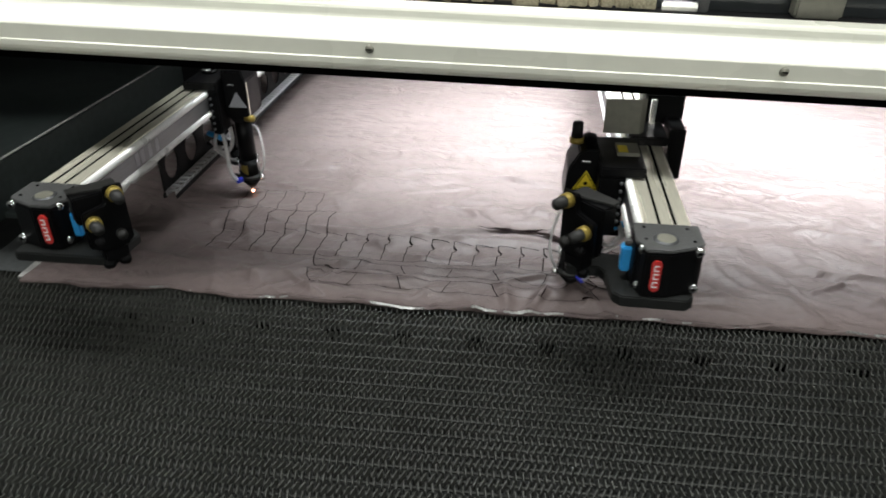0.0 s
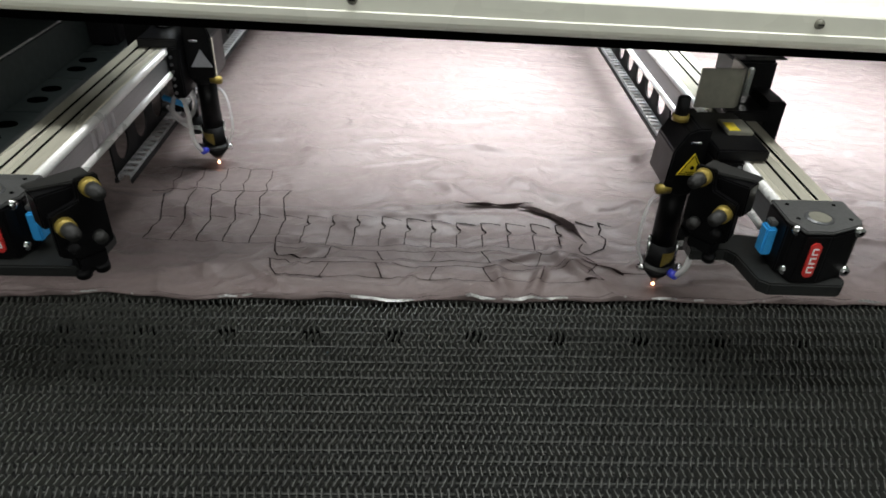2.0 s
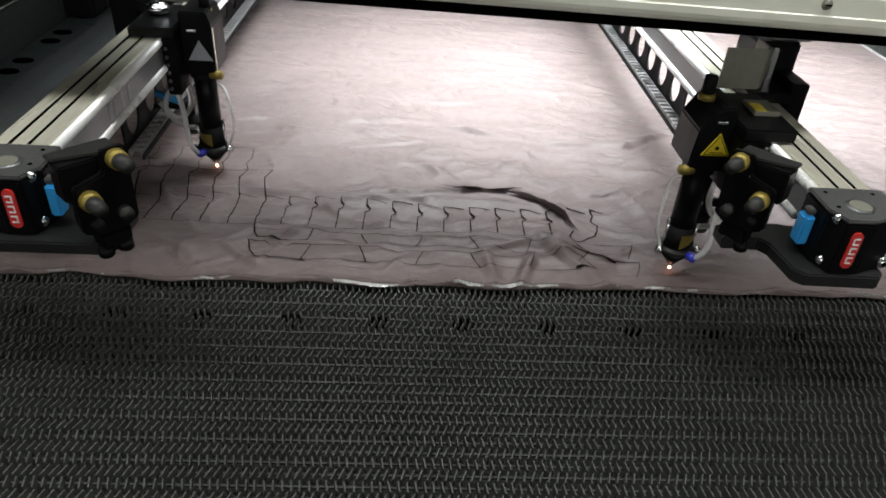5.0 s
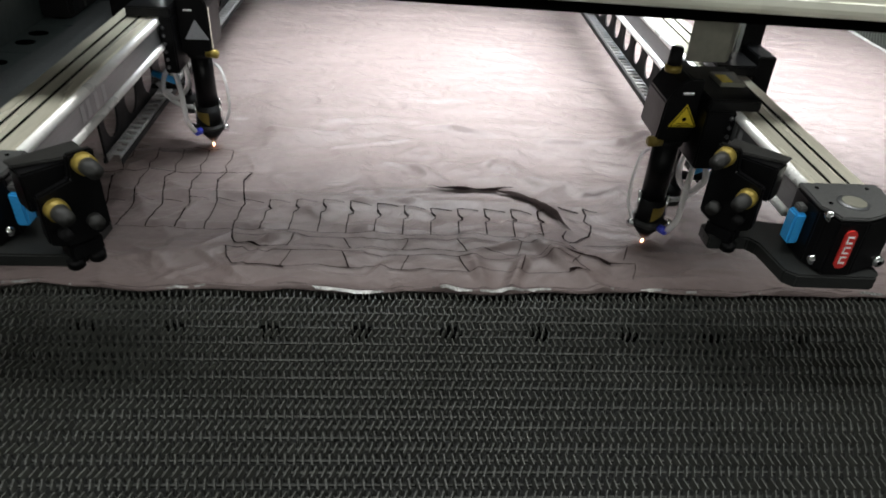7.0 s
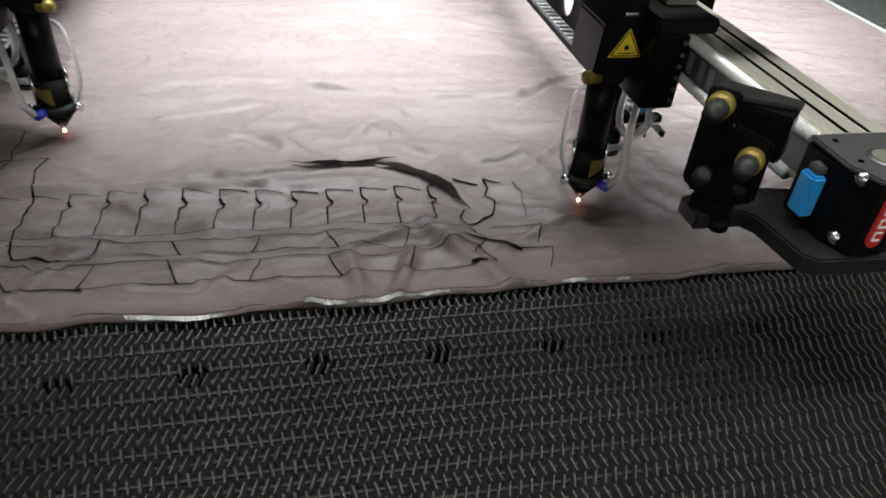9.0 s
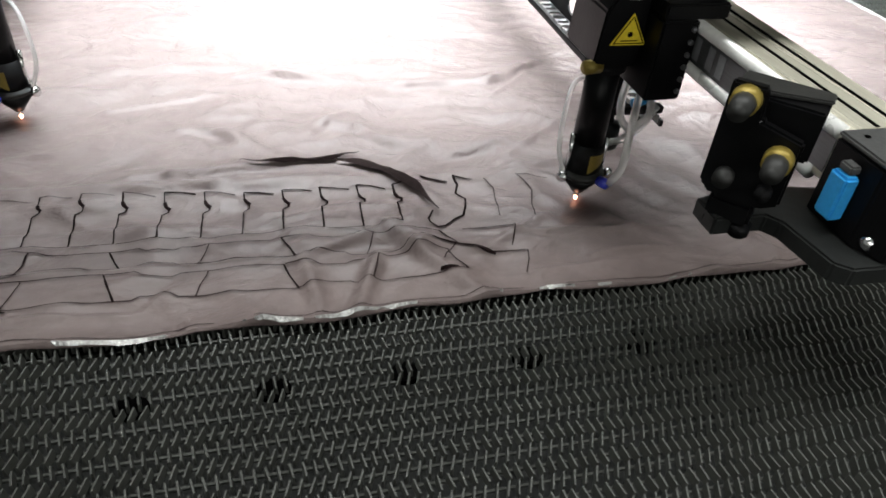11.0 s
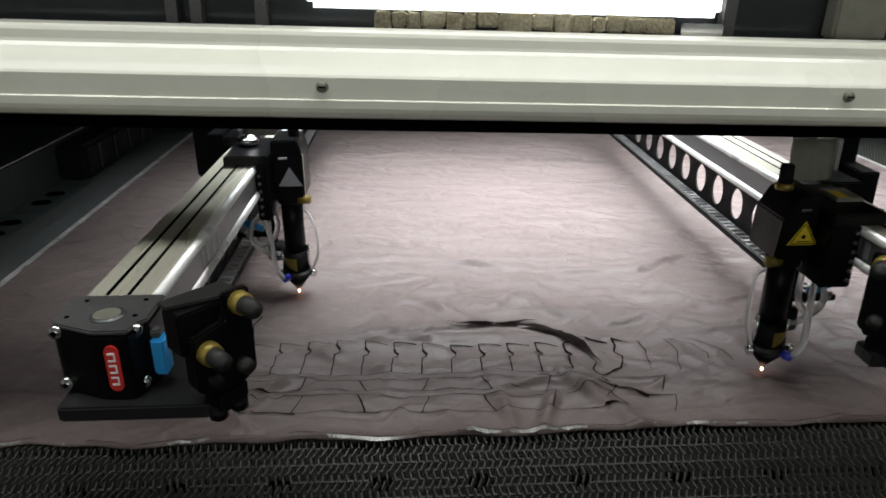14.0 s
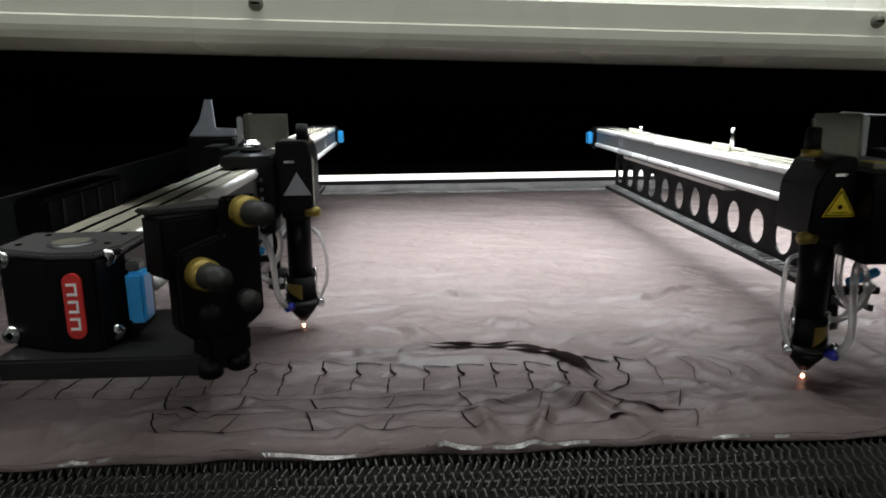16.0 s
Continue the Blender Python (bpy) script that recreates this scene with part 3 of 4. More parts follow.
            drop = -0.035 * (x + 0.1)
            s = 0.0034 if i % 2 else -0.0030
            cut([(x - s, y1 + drop), (x - s * 0.2, y0 + 0.55 * (y1 - y0) + drop), (x + s, y0 + drop)], 0.0010 if i % 2 else 0.0008)
        for i in range(-3, 3):
            x = -0.0465 + 0.0465 * i
            drop = -0.035 * (x + 0.1)
            up = 0.0028 if i % 2 else 0.0
            s = 0.0030 if i % 2 else -0.0030
            if i > -3:
                cut([(x + s, y0 + drop), (x + 0.012, y0 + drop), (x + 0.016, y0 + up + drop), (x + 0.031, y0 + up + drop - 0.0006), (x + 0.035, y0 + drop - 0.001), (x + 0.0465 - s, y0 + drop - 0.0015)], 0.00062)
            cut([(x - s, y1 + drop), (x + 0.012, y1 + drop), (x + 0.016, y1 - up + drop), (x + 0.031, y1 - up + drop - 0.0006), (x + 0.035, y1 + drop - 0.001), (x + 0.0465 + s, y1 + drop - 0.0015)], 0.00062)
    cut([(-0.1873, 0.0225), (-0.1850, 0.0120), (-0.1785, 0.0015), (-0.160, 0.0002), (-0.1395, -0.0008)])
    cut([(-0.1880, 0.0500), (-0.1860, 0.0380), (-0.1815, 0.0280), (-0.160, 0.0262), (-0.1390, 0.0250)])

    # a row of hooked upright cuts
    for i in range(-5, 12):
        x = -0.1885 + 0.0235 * i
        top = 0.0975 - 0.045 * max(0.0, x + 0.142)
        low = 0.0520 - 0.030 * max(0.0, x + 0.188)
        if x > -0.18:
            cut([(x, top), (x + 0.0004, top - 0.009), (x + 0.0036, top - 0.015), (x + 0.0030, top - 0.0185), (x - 0.0004, top - 0.021), (x - 0.0012, low)], 0.0009 if x < -0.02 else 0.0012)
            cut([(x + 0.0004, top - 0.0085), (x + 0.0014, top - 0.0125), (x + 0.0038, top - 0.0155)], 0.0022)
        else:
            cut([(x - 0.001, 0.148), (x - 0.006, 0.132), (x - 0.001, 0.107), (x + 0.003, 0.090), (x + 0.001, 0.076), (x, 0.052)], 0.0011)
            cut([(x - 0.001, 0.148), (x - 0.012, 0.1465), (x - 0.023, 0.147)], 0.0009)
        if x < 0.06:
            cut([(x, low), (x + 0.008, low - 0.001), (x + 0.0225, low - 0.0005)], 0.0005)
        cut([(x, top), (x + 0.009, top - 0.0012), (x + 0.0185, top - 0.0040)], 0.0010 if x > -0.08 else 0.0006)
    for i in range(5):
        x = -0.2150 - 0.0235 * i
        cut([(x - 0.002, 0.1955), (x, 0.176), (x - 0.003, 0.163), (x + 0.001, 0.150)], 0.0008)
        cut([(x - 0.002, 0.1955), (x - 0.013, 0.1975), (x - 0.024, 0.1955)], 0.0006)
    # ragged tears; the curved one's shade is a dark leaf on the cloth
    part("tear", leaf([(-0.026, 0.1202), (-0.006, 0.1195), (0.013, 0.1200), (0.034, 0.1235), (0.0545, 0.1312)], [0.0004, 0.0016, 0.0026, 0.0024, 0.0003], 0.0022), CUT, ob, "dark open tear")
    part("tear", leaf([(0.036, 0.1222), (0.048, 0.1160), (0.060, 0.1075), (0.0745, 0.0925), (0.0865, 0.0740), (0.0940, 0.0550)], [0.0003, 0.0032, 0.0048, 0.0054, 0.0050, 0.0010], 0.0028), GAP, ob, "dark leaf drawing the shaded gap of a curved tear")
    for pts, w in ((((0.0890, 0.0907), (0.098, 0.0882), (0.1063, 0.0853)), 0.0018), (((0.1110, 0.0911), (0.117, 0.0885), (0.1231, 0.0854)), 0.0014),
                   (((0.1115, 0.0900), (0.1123, 0.0810), (0.1092, 0.0739), (0.1145, 0.0682), (0.1120, 0.0580), (0.1084, 0.0492), (0.1022, 0.0464)), 0.0015),
                   (((0.1022, 0.0464), (0.0950, 0.0405), (0.0898, 0.0397), (0.0862, 0.0440), (0.0858, 0.0480), (0.0904, 0.0564)), 0.0014),
                   (((0.0816, 0.0198), (0.0900, 0.0190), (0.0958, 0.0171), (0.1060, 0.0140), (0.1181, 0.0099)), 0.0019), (((0.0810, -0.0048), (0.0860, -0.0062), (0.0906, -0.0067)), 0.0022),
                   (((0.0958, 0.0171), (0.0880, 0.0100), (0.0850, 0.0030)), 0.0008), (((0.0950, 0.0170), (0.1162, 0.0110), (0.1378, 0.0102)), 0.0007)):
        cut(list(pts), w)
    # cuts that the travelling head burns on the way: seconds when burnt, line
    later = [(2.3, [(0.1378, 0.0102), (0.1360, 0.0020), (0.1310, -0.0090)]), (3.1, [(0.104, 0.0350), (0.1358, 0.0344), (0.1383, 0.0361), (0.1340, 0.0250), (0.1301, 0.0159)]),
             (8.7, [(0.131, 0.0850), (0.136, 0.0760), (0.134, 0.0660), (0.131, 0.0450)]), (9.0, [(0.1548, 0.0888), (0.165, 0.0860), (0.1757, 0.0822)]), (9.2, [(0.1560, 0.0880), (0.1587, 0.0806), (0.1604, 0.0691), (0.1560, 0.0560), (0.1532, 0.0413)]),
             (11.2, [(0.1757, 0.0822), (0.1800, 0.0760), (0.1850, 0.0680), (0.1830, 0.0600)]), (12.8, [(0.180, 0.0850), (0.190, 0.0800), (0.1990, 0.0680), (0.2010, 0.0560)]),
             (13.9, [(-0.196, 0.150), (-0.184, 0.186), (-0.146, 0.184), (-0.149, 0.168), (-0.157, 0.163)])]
    made = []
    for t, pts in later:
        made.append((t, part("fresh_cut", ribbon(pts, 0.0008), FAINT, ob)))
    return made


FRESH = cloth()


# ---- cutting arms ----
def gantry_arm(s, cx, yo, notch):
    """A linear rail that runs away from the front, with its end block and mirror mount. s: +1 when the rail lies at the head's right; yo: the block's shift to the front."""
    ob = thing("gantry_arm", "aluminium linear rail with black end block and mirror mount", "machine arm", "cutting arms")

    def X(u):
        return cx + s * u

    # rail: an extrusion with chamfered shoulders; the head's side is at negative u
    out = [(-0.0190, 0.1120), (-0.0190, 0.1320), (-0.0150, 0.1365), (0.0175, 0.1365), (0.0195, 0.1345), (0.0195, 0.1100), (-0.0170, 0.1100)]
    part("rail", prism([(X(u), z) for u, z in out], "y", yo - 0.071, 0.745, 0.0006), ALU, ob)
    part("side_face", box(X(-0.0192), X(-0.0196), yo - 0.068, 0.742, 0.1150, 0.1305), ALUDARK, ob, "grey strip on the side of the rail")
    for u0, u1 in ((-0.0050, -0.0030), (0.0062, 0.0083)):
        part("slot", box(X(u0), X(u1), yo - 0.070, 0.744, 0.1362, 0.1368), HOLE, ob, "black slot along the rail")
    # the shoulder's white highlight is built as a pale rod
    part("shoulder_rod", cyl((X(-0.0180), yo - 0.068, 0.1335), (X(-0.0180), 0.742, 0.1335), 0.0034, seg=12), ROD, ob, "pale rod drawing the highlight on the rail shoulder", True)
    part("lower_rod", cyl((X(-0.0190), yo - 0.062, 0.1115), (X(-0.0190), 0.742, 0.1115), 0.0034, seg=12), ROD, ob, "bright lower guide rod", True)
    part("under_strip", box(X(-0.0100), X(0.0180), 0.0, 0.742, 0.1040, 0.1098, 0.0006), BLACKMATT, ob)
    # lit stretch under the rail, put in as a white strip
    part("lit_plate_strip", box(X(-0.0060), X(0.0100), 0.300, 0.640, 0.0985, 0.1032, 0.0006), WHITE, ob, "white strip drawing the lit plate under the rail")
    for y in (0.000, 0.010, 0.024, 0.038, 0.60, 0.612):
        part("print_bar", box(X(-0.0197), X(-0.0199), y, y + 0.006, 0.1170, 0.1290), GREYPRINT, ob)
    part("far_cap", box(X(-0.0225), X(0.0225), 0.746, 0.775, 0.104, 0.138, 0.003), BLACK, ob)
    part("far_sensor", box(X(-0.0310), X(-0.0230), 0.752, 0.768, 0.112, 0.130, 0.001), BLUE, ob, "blue plastic sensor")
    for y, tall in ((0.300, 0.020), (0.585, 0.008)):
        tab = part("sensor_tab", prism([(X(-0.004), 0.1370), (X(0.014), 0.1370), (X(0.014), 0.1385), (X(-0.001), 0.1385), (X(-0.001), 0.1430), (X(-0.004), 0.1430)], "y", y, y + 0.040), ALU, ob, "bright folded tab on the rail")
        part("tab_pin", cyl((X(0.004), y + 0.012, 0.1386), (X(0.004), y + 0.012, 0.1386 + tall), 0.0022, seg=10), STEEL, tab, "", True)
    # end block: a wide back and a narrower nose towards the head
    plan = [(-0.0235, -0.0715), (-0.0235, -0.0995), (-0.0205, -0.1035), (-0.0178, -0.1120), (-0.0010, -0.1120), (0.0195, -0.1030), (0.0235, -0.0985), (0.0235, -0.0715)]
    b = part("end_block", prism([(X(u), yo + y) for u, y in plan], "z", 0.0998, 0.1345, 0.0010), BLACK, ob)
    part("top_plate", prism([(X(u), yo + y + 0.0004) for u, y in plan], "z", 0.1348, 0.1372, 0.0008), GREYTOP, b, "worn grey top plate")
    part("bearing", cyl((X(-0.0030), yo - 0.0950, 0.1373), (X(-0.0030), yo - 0.0950, 0.1378), 0.0086, seg=28), ALUDARK, b, "bearing seat ring", True)
    part("bore", cyl((X(-0.0026), yo - 0.0948, 0.1379), (X(-0.0026), yo - 0.0948, 0.1382), 0.0066, seg=24), PLATE, b, "dusty bore")
    for u in (-0.0190, 0.0190):
        for z in (0.1045, 0.1335):
            part("bolt", cyl((X(u), yo - 0.1000, z), (X(u), yo - 0.1062, z), 0.0032, seg=14, bevel=0.0006), STEEL, b, "steel cap bolt", True)
            part("bolt_socket", cyl((X(u), yo - 0.1063, z), (X(u), yo - 0.1064, z), 0.0015, seg=6), HOLE, b)
    for u, y in ((-0.016, -0.078), (0.014, -0.078), (-0.0165, -0.096), (0.0165, -0.096)):
        part("pin", cyl((X(u), yo + y, 0.1373), (X(u), yo + y, 0.1376), 0.0013, seg=10), HOLE, b)
    rounded = [(0.0034 * math.cos(a), (0.0090 if math.sin(a) > 0 else -0.0090) + 0.0034 * math.sin(a)) for a in [2 * math.pi * (k + 0.5) / 16 for k in range(16)]]
    badge = part("badge", prism([(X(u - 0.0094), 0.1175 + z) for u, z in rounded], "y", yo - 0.1133, yo - 0.1121), RED, b, "red badge with white marks")
    for z in (0.1110, 0.1175, 0.1240):
        part("mark", prism([(X(u * 0.60 - 0.0094), z + v * 0.78) for u, v in ((-0.0030, -0.0030), (0.0030, -0.0030), (0.0030, -0.0018), (-0.0018, -0.0018), (-0.0018, 0.0018), (0.0030, 0.0018), (0.0030, 0.0030), (-0.0030, 0.0030))], "y", yo - 0.1138, yo - 0.1134), WHITE, badge)
    for z in range(5 if s < 0 else 0):
        part("print_bar", box(X(-0.0236), X(-0.0238), yo - 0.0960, yo - 0.0880, 0.1080 + 0.0040 * z, 0.1098 + 0.0040 * z), GREYPRINT, b)
    sy = yo - 0.0820 if s > 0 else yo - 0.0930
    sen = part("sensor", box(X(-0.0310), X(-0.0240), sy - 0.0100, sy, 0.1070, 0.1270, 0.0012), BLUE, b, "bright blue plastic sensor")
    part("sensor_lens", box(X(-0.0290), X(-0.0240), sy - 0.0080, sy - 0.0010, 0.1272, 0.1310, 0.0008), GREYTOP, sen, "grey sensor window")
    # base plate, with a notch on one of the arms
    if notch:
        out = [(0.0200, -0.0600), (0.0200, -0.1080), (0.0150, -0.1140), (-0.0300, -0.1130), (-0.0360, -0.1080), (-0.0400, -0.0800), (-0.0440, -0.0745), (-0.0680, -0.0745), (-0.0680, -0.0580), (-0.0400, -0.0520)]
        zp = 0.0905
    else:
        out = [(0.0200, -0.060), (0.0200, -0.1170), (0.0180, -0.1190), (-0.0580, -0.1190), (-0.0620, -0.1150), (-0.0640, -0.080), (-0.040, -0.060)]
        zp = 0.0915
    part("base_plate", prism([(X(u), yo + y) for u, y in out], "z", zp, 0.0995, 0.0010), BASEPLATE, ob, "black plate under the end block")
    # mirror mount, set at 45 degrees: w along its face, d outwards from it
    kx, ky = (-0.0150, -0.0860) if notch else (0.0283, -0.1203)
    h = math.sqrt(0.5)
    lay = Matrix(((s * h, -s * h, 0, kx), (-h, -h, 0, ky), (0, 0, 1, 0), (0, 0, 0, 1)))

    def turned(bm):
        bmesh.ops.transform(bm, matrix=lay, verts=bm.verts)
        bmesh.ops.recalc_face_normals(bm, faces=bm.faces)
        return bm

    mm = part("mirror_mount", turned(box(-0.0060, 0.0280, -0.0210, -0.0065, 0.1300, 0.1515, 0.0010)), BLACK, ob, "black adjustable mirror mount")
    part("top_bracket", turned(prism([(-0.0060, -0.0240), (0.0285, -0.0240), (0.0285, -0.0150), (0.0060, -0.0080), (-0.0060, -0.0080)], "z", 0.1518, 0.1536, 0.0006)), KNOB, mm, "thin grey bracket")
    part("mirror_cell", turned(cyl((0.0140, -0.0209, 0.1405), (0.0140, -0.0230, 0.1405), 0.0085, seg=26)), BLACKMATT, mm, "", True)
    part("front_plate", turned(prism([(-0.0070, 0.1120), (-0.0070, 0.1570), (0.0065, 0.1570), (0.0080, 0.1440), (0.0250, 0.1400), (0.0250, 0.1120), (0.0180, 0.1080), (0.0000, 0.1080)], "y", -0.0058, -0.0010, 0.0010)), BLACK, mm)
    part("back_plate", turned(prism([(-0.0050, 0.1040), (-0.0050, 0.1298), (0.0230, 0.1298), (0.0230, 0.1100), (0.0170, 0.1040)], "y", -0.0160, -0.0090, 0.0010)), BLACK, mm)
    for w, z, r in ((0.0, 0.1515, 0.0050), (0.0185, 0.1320, 0.0050)):
        kn = part("knob", turned(cyl((w, -0.0008, z), (w, 0.0150, z), r, r * 0.82, 18, 0.0012)), KNOB, mm, "grey knurled knob", True)
        part("ring", turned(cyl((w, -0.0004, z), (w, 0.0050, z), r * 1.16, r * 1.10, 20)), BRASS, kn, "yellowed collar", True)
    for w, z, r in ((0.0020, 0.1190, 0.0040), (0.0180, 0.1180, 0.0032)):
        part("small_knob", turned(cyl((w, -0.0008, z), (w, 0.0060, z), r, seg=14, bevel=0.0008)), KNOB if r > 0.0035 else BLACKMATT, mm, "small round screw head", True)
    part("lower_block", turned(box(-0.0010, 0.0170, -0.0140, -0.0015, 0.0975, 0.1078, 0.0015)), BLACK, mm)
    for w in (0.0025, 0.0140):
        part("post", turned(cyl((w, -0.0070, 0.0905), (w, -0.0070, 0.0973), 0.0046, seg=16, bevel=0.0008)), BLACK, mm, "", True)
    # hanging plate with round windows, and the cable chain at its foot
    bm = bmesh.new()
    x, pitch, z0, z1 = X(0.0140), 0.050, 0.0440, 0.1035
    for i in range(2 if notch else 1, 14):
        yc, zc = 0.070 + pitch * i, 0.0685
        ring, rim = [], []
        for k in range(16):
            a = 2 * math.pi * k / 16
            c, d = math.cos(a), math.sin(a)
            q = 1 / max(abs(c), abs(d))
            ring.append(bm.verts.new((x, yc + 0.0150 * c, zc + 0.0165 * d)))
            rim.append(bm.verts.new((x, yc + pitch / 2 * c * q, (z0 + z1) / 2 + (z1 - z0) / 2 * d * q)))
        for k in range(16):
            bm.faces.new((ring[k], ring[(k + 1) % 16], rim[(k + 1) % 16], rim[k]))
    bmesh.ops.remove_doubles(bm, verts=bm.verts, dist=0.0001)
    made = bmesh.ops.extrude_face_region(bm, geom=list(bm.faces))
    bmesh.ops.translate(bm, verts=[v for v in made["geom"] if isinstance(v, bmesh.types.BMVert)], vec=(s * 0.002, 0, 0))
    bmesh.ops.recalc_face_normals(bm, faces=bm.faces)
    part("hanging_plate", bm, BLACKMATT, ob, "black plate with a row of round windows")
    for u0, u1 in ((0.0003, 0.0015), (0.0137, 0.0160)):
        part("chain_tray", box(X(u0), X(u1), 0.092, 0.752, 0.0395, 0.0440), BLACKMATT, ob, "thin black edge of the chain tray")
    lm = bmesh.new()
    box(X(0.0017), X(0.0029), -0.0045, 0.0045, 0.0409, 0.0470, 0, lm)
    box(X(0.0123), X(0.0135), -0.0045, 0.0045, 0.0409, 0.0470, 0, lm)
    box(X(0.0029), X(0.0123), -0.0022, 0.0022, 0.0452, 0.0470, 0, lm)
    first = part("chain_link", lm, LINK, ob)
    first.location.y = 0.099
    for i in range(1, 60):
        link = first.copy()
        scene.collection.objects.link(link)
        link.location.y = 0.099 + 0.0109 * i
    return ob


def laser_head(s, off, label_material):
    """The carriage with the lens tube over the cutting point. s: +1 when its rail lies at its right."""
    ob = thing("laser_head", "black laser cutting head with lens tube and nozzle", "laser head", "laser heads")

    def X(u):
        return s * u

    tb = part("lens_tube", cyl((0, 0, 0.046), (0, 0, 0.1030), 0.0098, seg=24), BLACK, ob, "", True)
    part("sleeve", cyl((0, 0, 0.0285), (0, 0, 0.0480), 0.0112, seg=24, bevel=0.0008), BLACKMATT, tb, "", True)
    lb = bmesh.new()
    for k in range(8):
        a0, a1 = [radians(-90 + s * (-10 + 90 * (k + d) / 8)) for d in (0, 1)]
        q = [lb.verts.new((0.01145 * math.cos(a), 0.01145 * math.sin(a), z)) for a, z in ((a0, 0.030 + 0.0012 * k), (a1, 0.0312 + 0.0012 * k), (a1, 0.0430), (a0, 0.0430))]
        lb.faces.new(q if s > 0 else q[::-1])
    part("sticker", lb, BRASS, tb, "torn yellow sticker")
    nz = part("nozzle", cyl((0, 0, 0.0245), (0, 0, 0.0105), 0.0138, 0.0032, 24), BLACK, ob, "black conical nozzle", True)
    part("flange", cyl((0, 0, 0.0246), (0, 0, 0.0284), 0.0142, seg=24, bevel=0.0006), KNOB, nz, "", True)
    part("tip", cyl((0, 0, 0.0104), (0, 0, 0.0075), 0.0026, 0.0016, 14), STEEL, nz, "", True)
    for a in (200, -18):
        c, d = math.cos(radians(a)), math.sin(radians(a))
        part("set_screw", cyl((0.0140 * c, 0.0140 * d, 0.0262), (0.0190 * c, 0.0190 * d, 0.0262), 0.0036, seg=14, bevel=0.0010), STEEL, nz, "bright set screw", True)
    part("air_fitting", cyl((X(0.006), -0.0125, 0.0262), (X(0.010), -0.0190, 0.0262), 0.0034, seg=14, bevel=0.0006), DEEPBLUE, nz, "deep blue air fitting", True)
    part("side_rod", cyl((X(-0.0115), -0.002, 0.0290), (X(-0.0115), -0.002, 0.0540), 0.0017, seg=10), STEEL, tb, "thin bright rod", True)
    part("side_rod", cyl((X(0.0118), -0.002, 0.0290), (X(0.0118), -0.002, 0.0500), 0.0015, seg=10), STEEL, tb, "thin bright rod", True)
    part("clamp_screw", cyl((X(-0.0080), -0.0100, 0.1015), (X(-0.0190), -0.0120, 0.1015), 0.0040, seg=12, bevel=0.0007), BRASS, ob, "yellow clamp screw", True)
    # the body over the tube
    bd = part("head_body", prism([(X(-0.0145), 0.1035), (X(-0.0125), 0.1330), (X(-0.0040), 0.1480), (X(0.0030), 0.1510), (X(0.0122), 0.1510), (X(0.0122), 0.1020), (X(-0.0100), 0.1005)] if s > 0 else [(X(-0.0145), 0.1035), (X(-0.0145), 0.1440), (X(-0.0110), 0.1560), (X(0.0122), 0.1560), (X(0.0122), 0.1020), (X(-0.0100), 0.1005)], "y", -0.0135, 0.0280, 0.0012), BLACK, ob)
    part("collar", cyl((0, 0, 0.0960), (0, 0, 0.1010), 0.0122, seg=24, bevel=0.0006), BLACKMATT, bd, "", True)
    part("warning_sign", prism([(-0.0076, 0.1150), (0.0136, 0.1150), (0.0030, 0.1325)], "y", -0.0145, -0.0138), label_material, bd, "triangular warning sign")
    if s > 0:
        part("warning_mark", cyl((0.0030, -0.0146, 0.1210), (0.0030, -0.0148, 0.1210), 0.0016, seg=8), CUT, bd)
        part("warning_mark", prism([(-0.0064, 0.1157), (0.0124, 0.1157), (0.0030, 0.1312), (0.0030, 0.1300), (0.0114, 0.1163), (-0.0054, 0.1163), (0.0026, 0.1296), (0.0026, 0.1308)], "y", -0.0148, -0.0146), CUT, bd, "thin black border")
        part("warning_mark", box(-0.0020, 0.0080, -0.0148, -0.0146, 0.1172, 0.1178), CUT, bd)
    part("bright_clip", box(X(-0.0020), X(0.0060), -0.0147, -0.0138, 0.1395, 0.1415, 0.0003), STEEL, bd)
    kn = part("adjust_knob", cyl((X(-0.0060), 0.006, 0.1540), (X(-0.0060), 0.006, 0.1680), 0.0050, 0.0046, 16, 0.0008), BLACKMATT, bd, "", True)
    part("ring", cyl((X(-0.0060), 0.006, 0.1500), (X(-0.0060), 0.006, 0.1545), 0.0062, seg=18), BRASS, kn, "yellowed collar", True)
    # carriage beside the rail, its saddle over it
    side = off - 0.0196
    zs = 0.1338 if s > 0 else 0.1378
    ca = part("carriage", box(X(0.0126), X(side), -0.0290, 0.0400, 0.0880, zs - 0.0004, 0.0012), BLACK, ob)
    part("saddle", box(X(0.0126), X(0.0500), -0.0290, 0.0420, zs, zs + 0.0085, 0.0012), BLACK, ca)
    part("rear_saddle", box(X(off - 0.0100), X(off + 0.0240), 0.0440, 0.0900, zs, zs + 0.0085, 0.0012), BLACK, ca)
    for z in (0.094, 0.101, 0.108, 0.115, 0.122, 0.129):
        part("screw", cyl((X(side - 0.0035), -0.0291, z), (X(side - 0.0035), -0.0306, z), 0.0015, seg=10), ALUDARK, ca, "", True)
    if s > 0:
        lab = part("top_label", box(X(0.0280), X(0.0470), -0.0040, 0.0200, zs + 0.0087, zs + 0.0120, 0.0006), PLATE, ca, "scuffed label block")
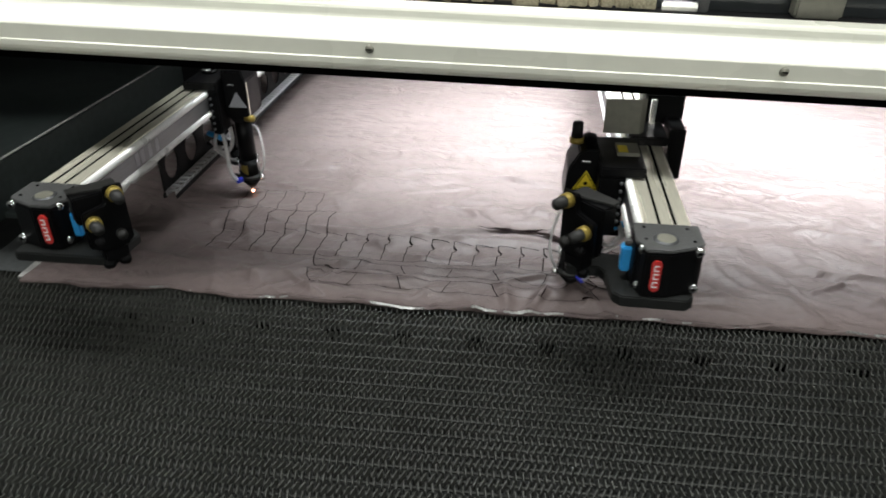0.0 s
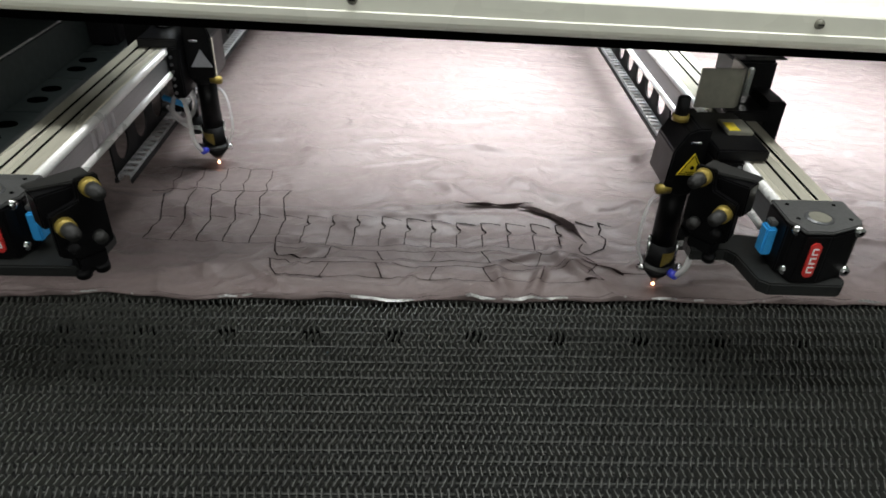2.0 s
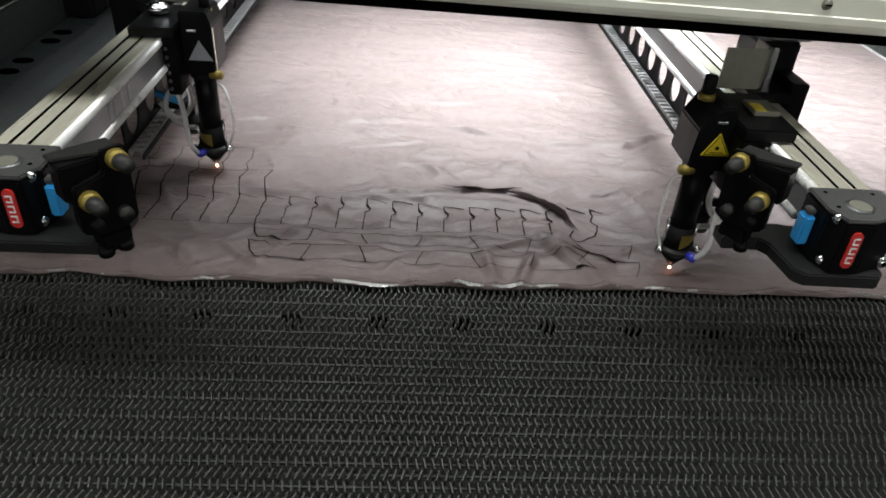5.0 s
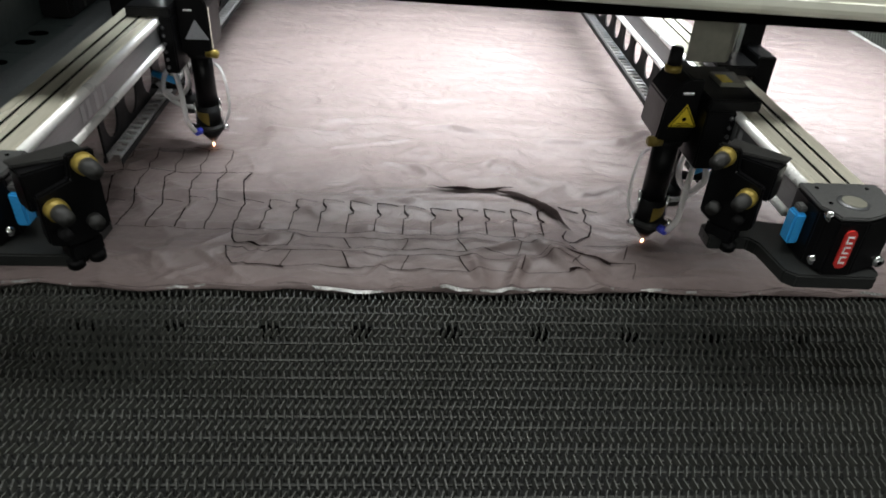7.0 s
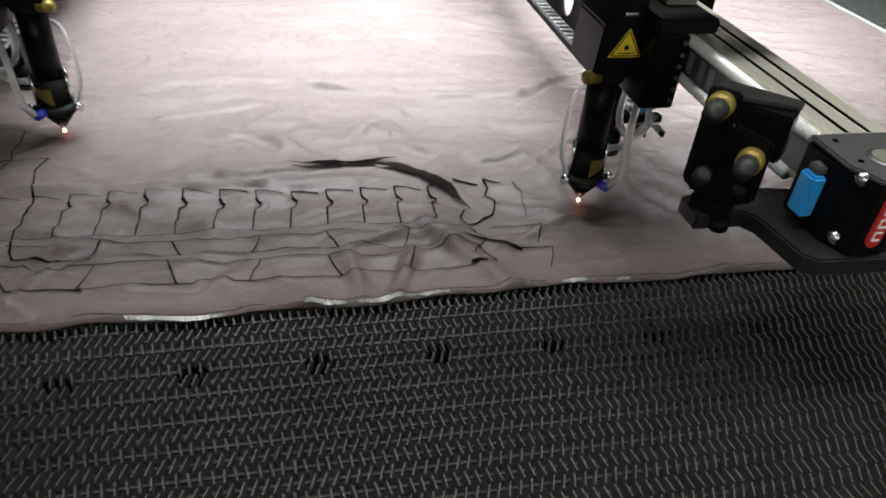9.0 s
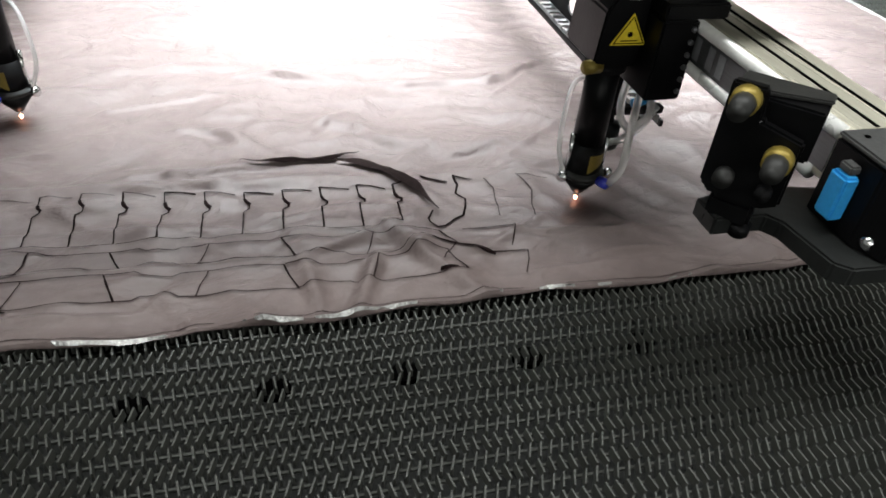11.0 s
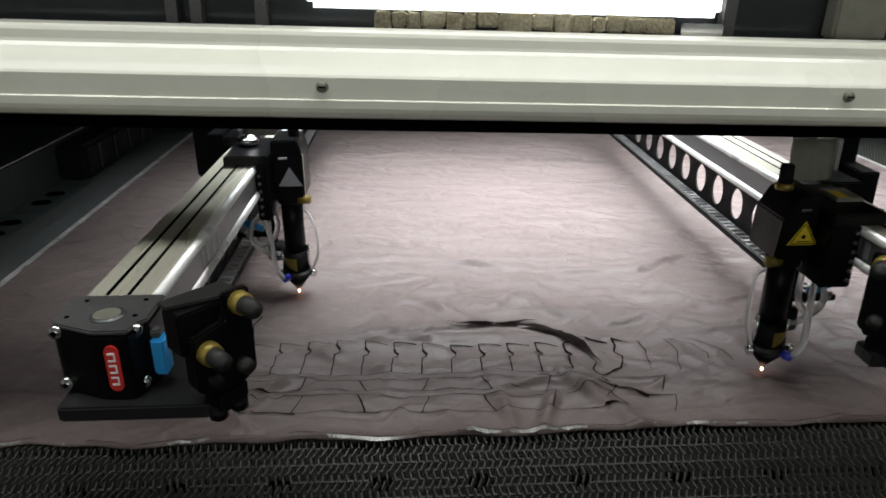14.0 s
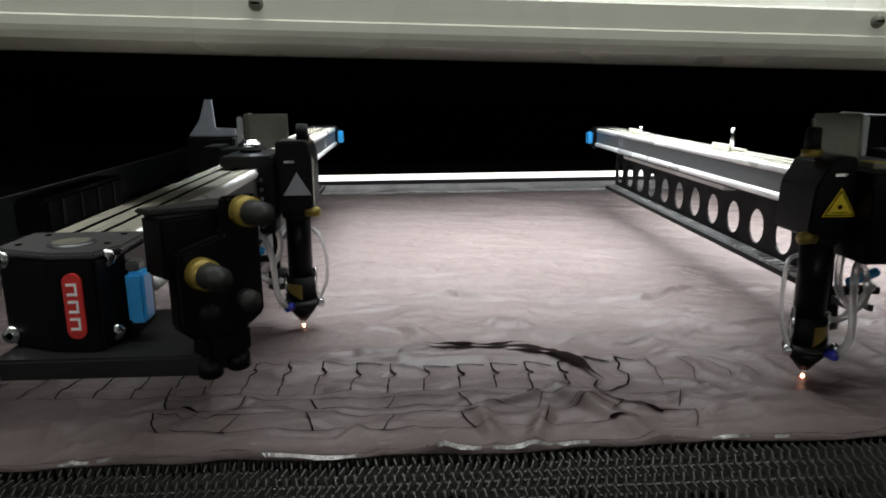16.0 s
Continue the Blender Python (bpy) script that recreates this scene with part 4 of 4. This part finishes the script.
        part("yellow_patch", box(X(0.0290), X(0.0370), -0.0030, 0.0120, zs + 0.0122, zs + 0.0125), YELLOW, lab)
    else:
        part("motor_cap", cyl((X(0.0360), 0.012, zs + 0.0087), (X(0.0360), 0.012, zs + 0.0180), 0.0105, 0.0085, 24, 0.002), STEEL, ca, "bright rounded motor cap", True)
        part("edge_strip", box(X(-0.0148), X(-0.0156), -0.0130, -0.0105, 0.1060, 0.1430), ALU, bd, "bright metal edge strip")
    # folded cover plate behind
    cu = -0.008 if s > 0 else -0.016
    cp = part("cover_plate", prism([(X(cu + 0.0280), 0.0500), (X(cu + 0.0600), 0.0500), (X(cu + 0.0650), 0.0550), (X(cu + 0.0650), 0.0800), (X(cu + 0.0632), 0.0800), (X(cu + 0.0632), 0.0558), (X(cu + 0.0592), 0.0520), (X(cu + 0.0280), 0.0520)], "z", zs + 0.0087, 0.1745, 0.0005), PLATE, ob, "folded beige metal cover plate")
    # drive box on the rail's far side
    if s > 0:
        db = part("drive_box", box(X(off + 0.0060), X(off + 0.0420), 0.0850, 0.1250, 0.1395, 0.1700, 0.0020), BLACK, ob, "black drive box")
    else:
        db = part("drive_box", box(X(off + 0.0215), X(off + 0.0640), 0.0850, 0.1250, 0.0960, 0.1540, 0.0020), BLACK, ob, "black drive box")
    part("arm", box(X(off + 0.0255), X(off + 0.0400), 0.0500, 0.0845, 0.1000, 0.1480, 0.0010), BLACK, db)
    if s < 0:
        part("gusset", prism([(X(off + 0.0240), 0.1542), (X(off + 0.0660), 0.1542), (X(off + 0.0560), 0.1680), (X(off + 0.0500), 0.1860), (X(off + 0.0440), 0.1860), (X(off + 0.0420), 0.1610), (X(off + 0.0240), 0.1600)], "y", 0.1040, 0.1060), PALE, db, "pale folded gusset")
    else:
        part("foot", box(X(off + 0.0180), X(off + 0.0500), 0.0880, 0.1220, 0.1703, 0.1712, 0.0003), GREYTOP, db)
    part("clip", box(X(off + 0.0080), X(off + 0.0130), 0.0620, 0.0670, zs + 0.0087, 0.1720, 0.0010), STEEL, db, "bright metal clip")
    # drag sensor below the carriage
    br = part("sensor_bracket", box(X(0.0190), X(0.0240), 0.0160, 0.0200, 0.0500, 0.0862, 0.0006), BLACK, ob)
    part("cross_bar", box(X(0.0190), X(0.0560), 0.0140, 0.0210, 0.0560, 0.0610, 0.0006), BLACK, br)
    part("sensor_cup", cyl((X(0.0215), 0.0180, 0.0360), (X(0.0215), 0.0180, 0.0495), 0.0080, seg=18, bevel=0.0012), BLACKMATT, br, "", True)
    part("cup_ring", cyl((X(0.0215), 0.0180, 0.0335), (X(0.0215), 0.0180, 0.0358), 0.0088, seg=18), KNOB, br, "", True)
    part("blue_connector", cyl((X(0.0300), 0.0100, 0.0660), (X(0.0520), 0.0140, 0.0720), 0.0032, seg=12, bevel=0.0006), BLUE, br, "blue hose connector", True)
    part("air_hose", tube([(X(-0.0145), -0.004, 0.0290), (X(-0.0215), -0.006, 0.0480), (X(-0.0190), 0.000, 0.0720), (X(-0.0110), 0.010, 0.0830), (X(0.004), 0.014, 0.0860)], 0.0015), HOSE, ob, "clear air hose", True)
    part("air_hose", tube([(X(0.0100), -0.0190, 0.0270), (X(0.0160), -0.0200, 0.0400), (X(0.0200), -0.0120, 0.0660), (X(0.0280), 0.0000, 0.0800), (X(0.0380), 0.006, 0.0740), (X(0.0420), 0.008, 0.0560), (X(0.0300), 0.010, 0.0420), (X(0.0160), 0.006, 0.0420)], 0.0025), HOSE, ob, "clear air hose", True)
    part("air_hose", tube([(X(0.0170), 0.000, 0.0880), (X(0.0140), -0.004, 0.0740), (X(0.0200), 0.000, 0.0600), (X(0.0330), 0.006, 0.0510), (X(0.0480), 0.010, 0.0640)], 0.0025), HOSE, ob, "clear air hose", True)
    sp = bmesh.new()
    bmesh.ops.create_icosphere(sp, subdivisions=2, radius=0.0012)
    bmesh.ops.transform(sp, matrix=Matrix.Translation((0, 0, 0.0056)) @ Matrix.Diagonal((1, 1, 1.5, 1)), verts=sp.verts)
    part("spark", sp, SPARK, ob, "glowing orange cutting spark", True)
    return ob


ARM_L, ARM_R = gantry_arm(-1, -0.0440, -0.0085, False), gantry_arm(1, 0.0552, -0.0165, True)
HEAD_L, HEAD_R = laser_head(-1, 0.044, GREYPRINT), laser_head(1, 0.0540, YELLOW)


def motions():
    for arm, head, rows, sink, tilt, turn in ((ARM_L, HEAD_L, LEFT, 0.0, 0.0, 0.0), (ARM_R, HEAD_R, RIGHT, -0.0045, -0.20, -0.6)):
        walk(arm, [(t, pose(x, 0, sink, tilt, 0, turn)) for t, x, y in rows])
        walk(head, [(t, pose(x, y, 0)) for t, x, y in rows])
    for t, ob in FRESH:
        walk(ob, [(0, pose(0, 0, -0.006)), (t - 0.2, pose(0, 0, -0.006)), (t + 0.2, pose(0, 0, 0)), (16.0, pose(0, 0, 0))])


motions()
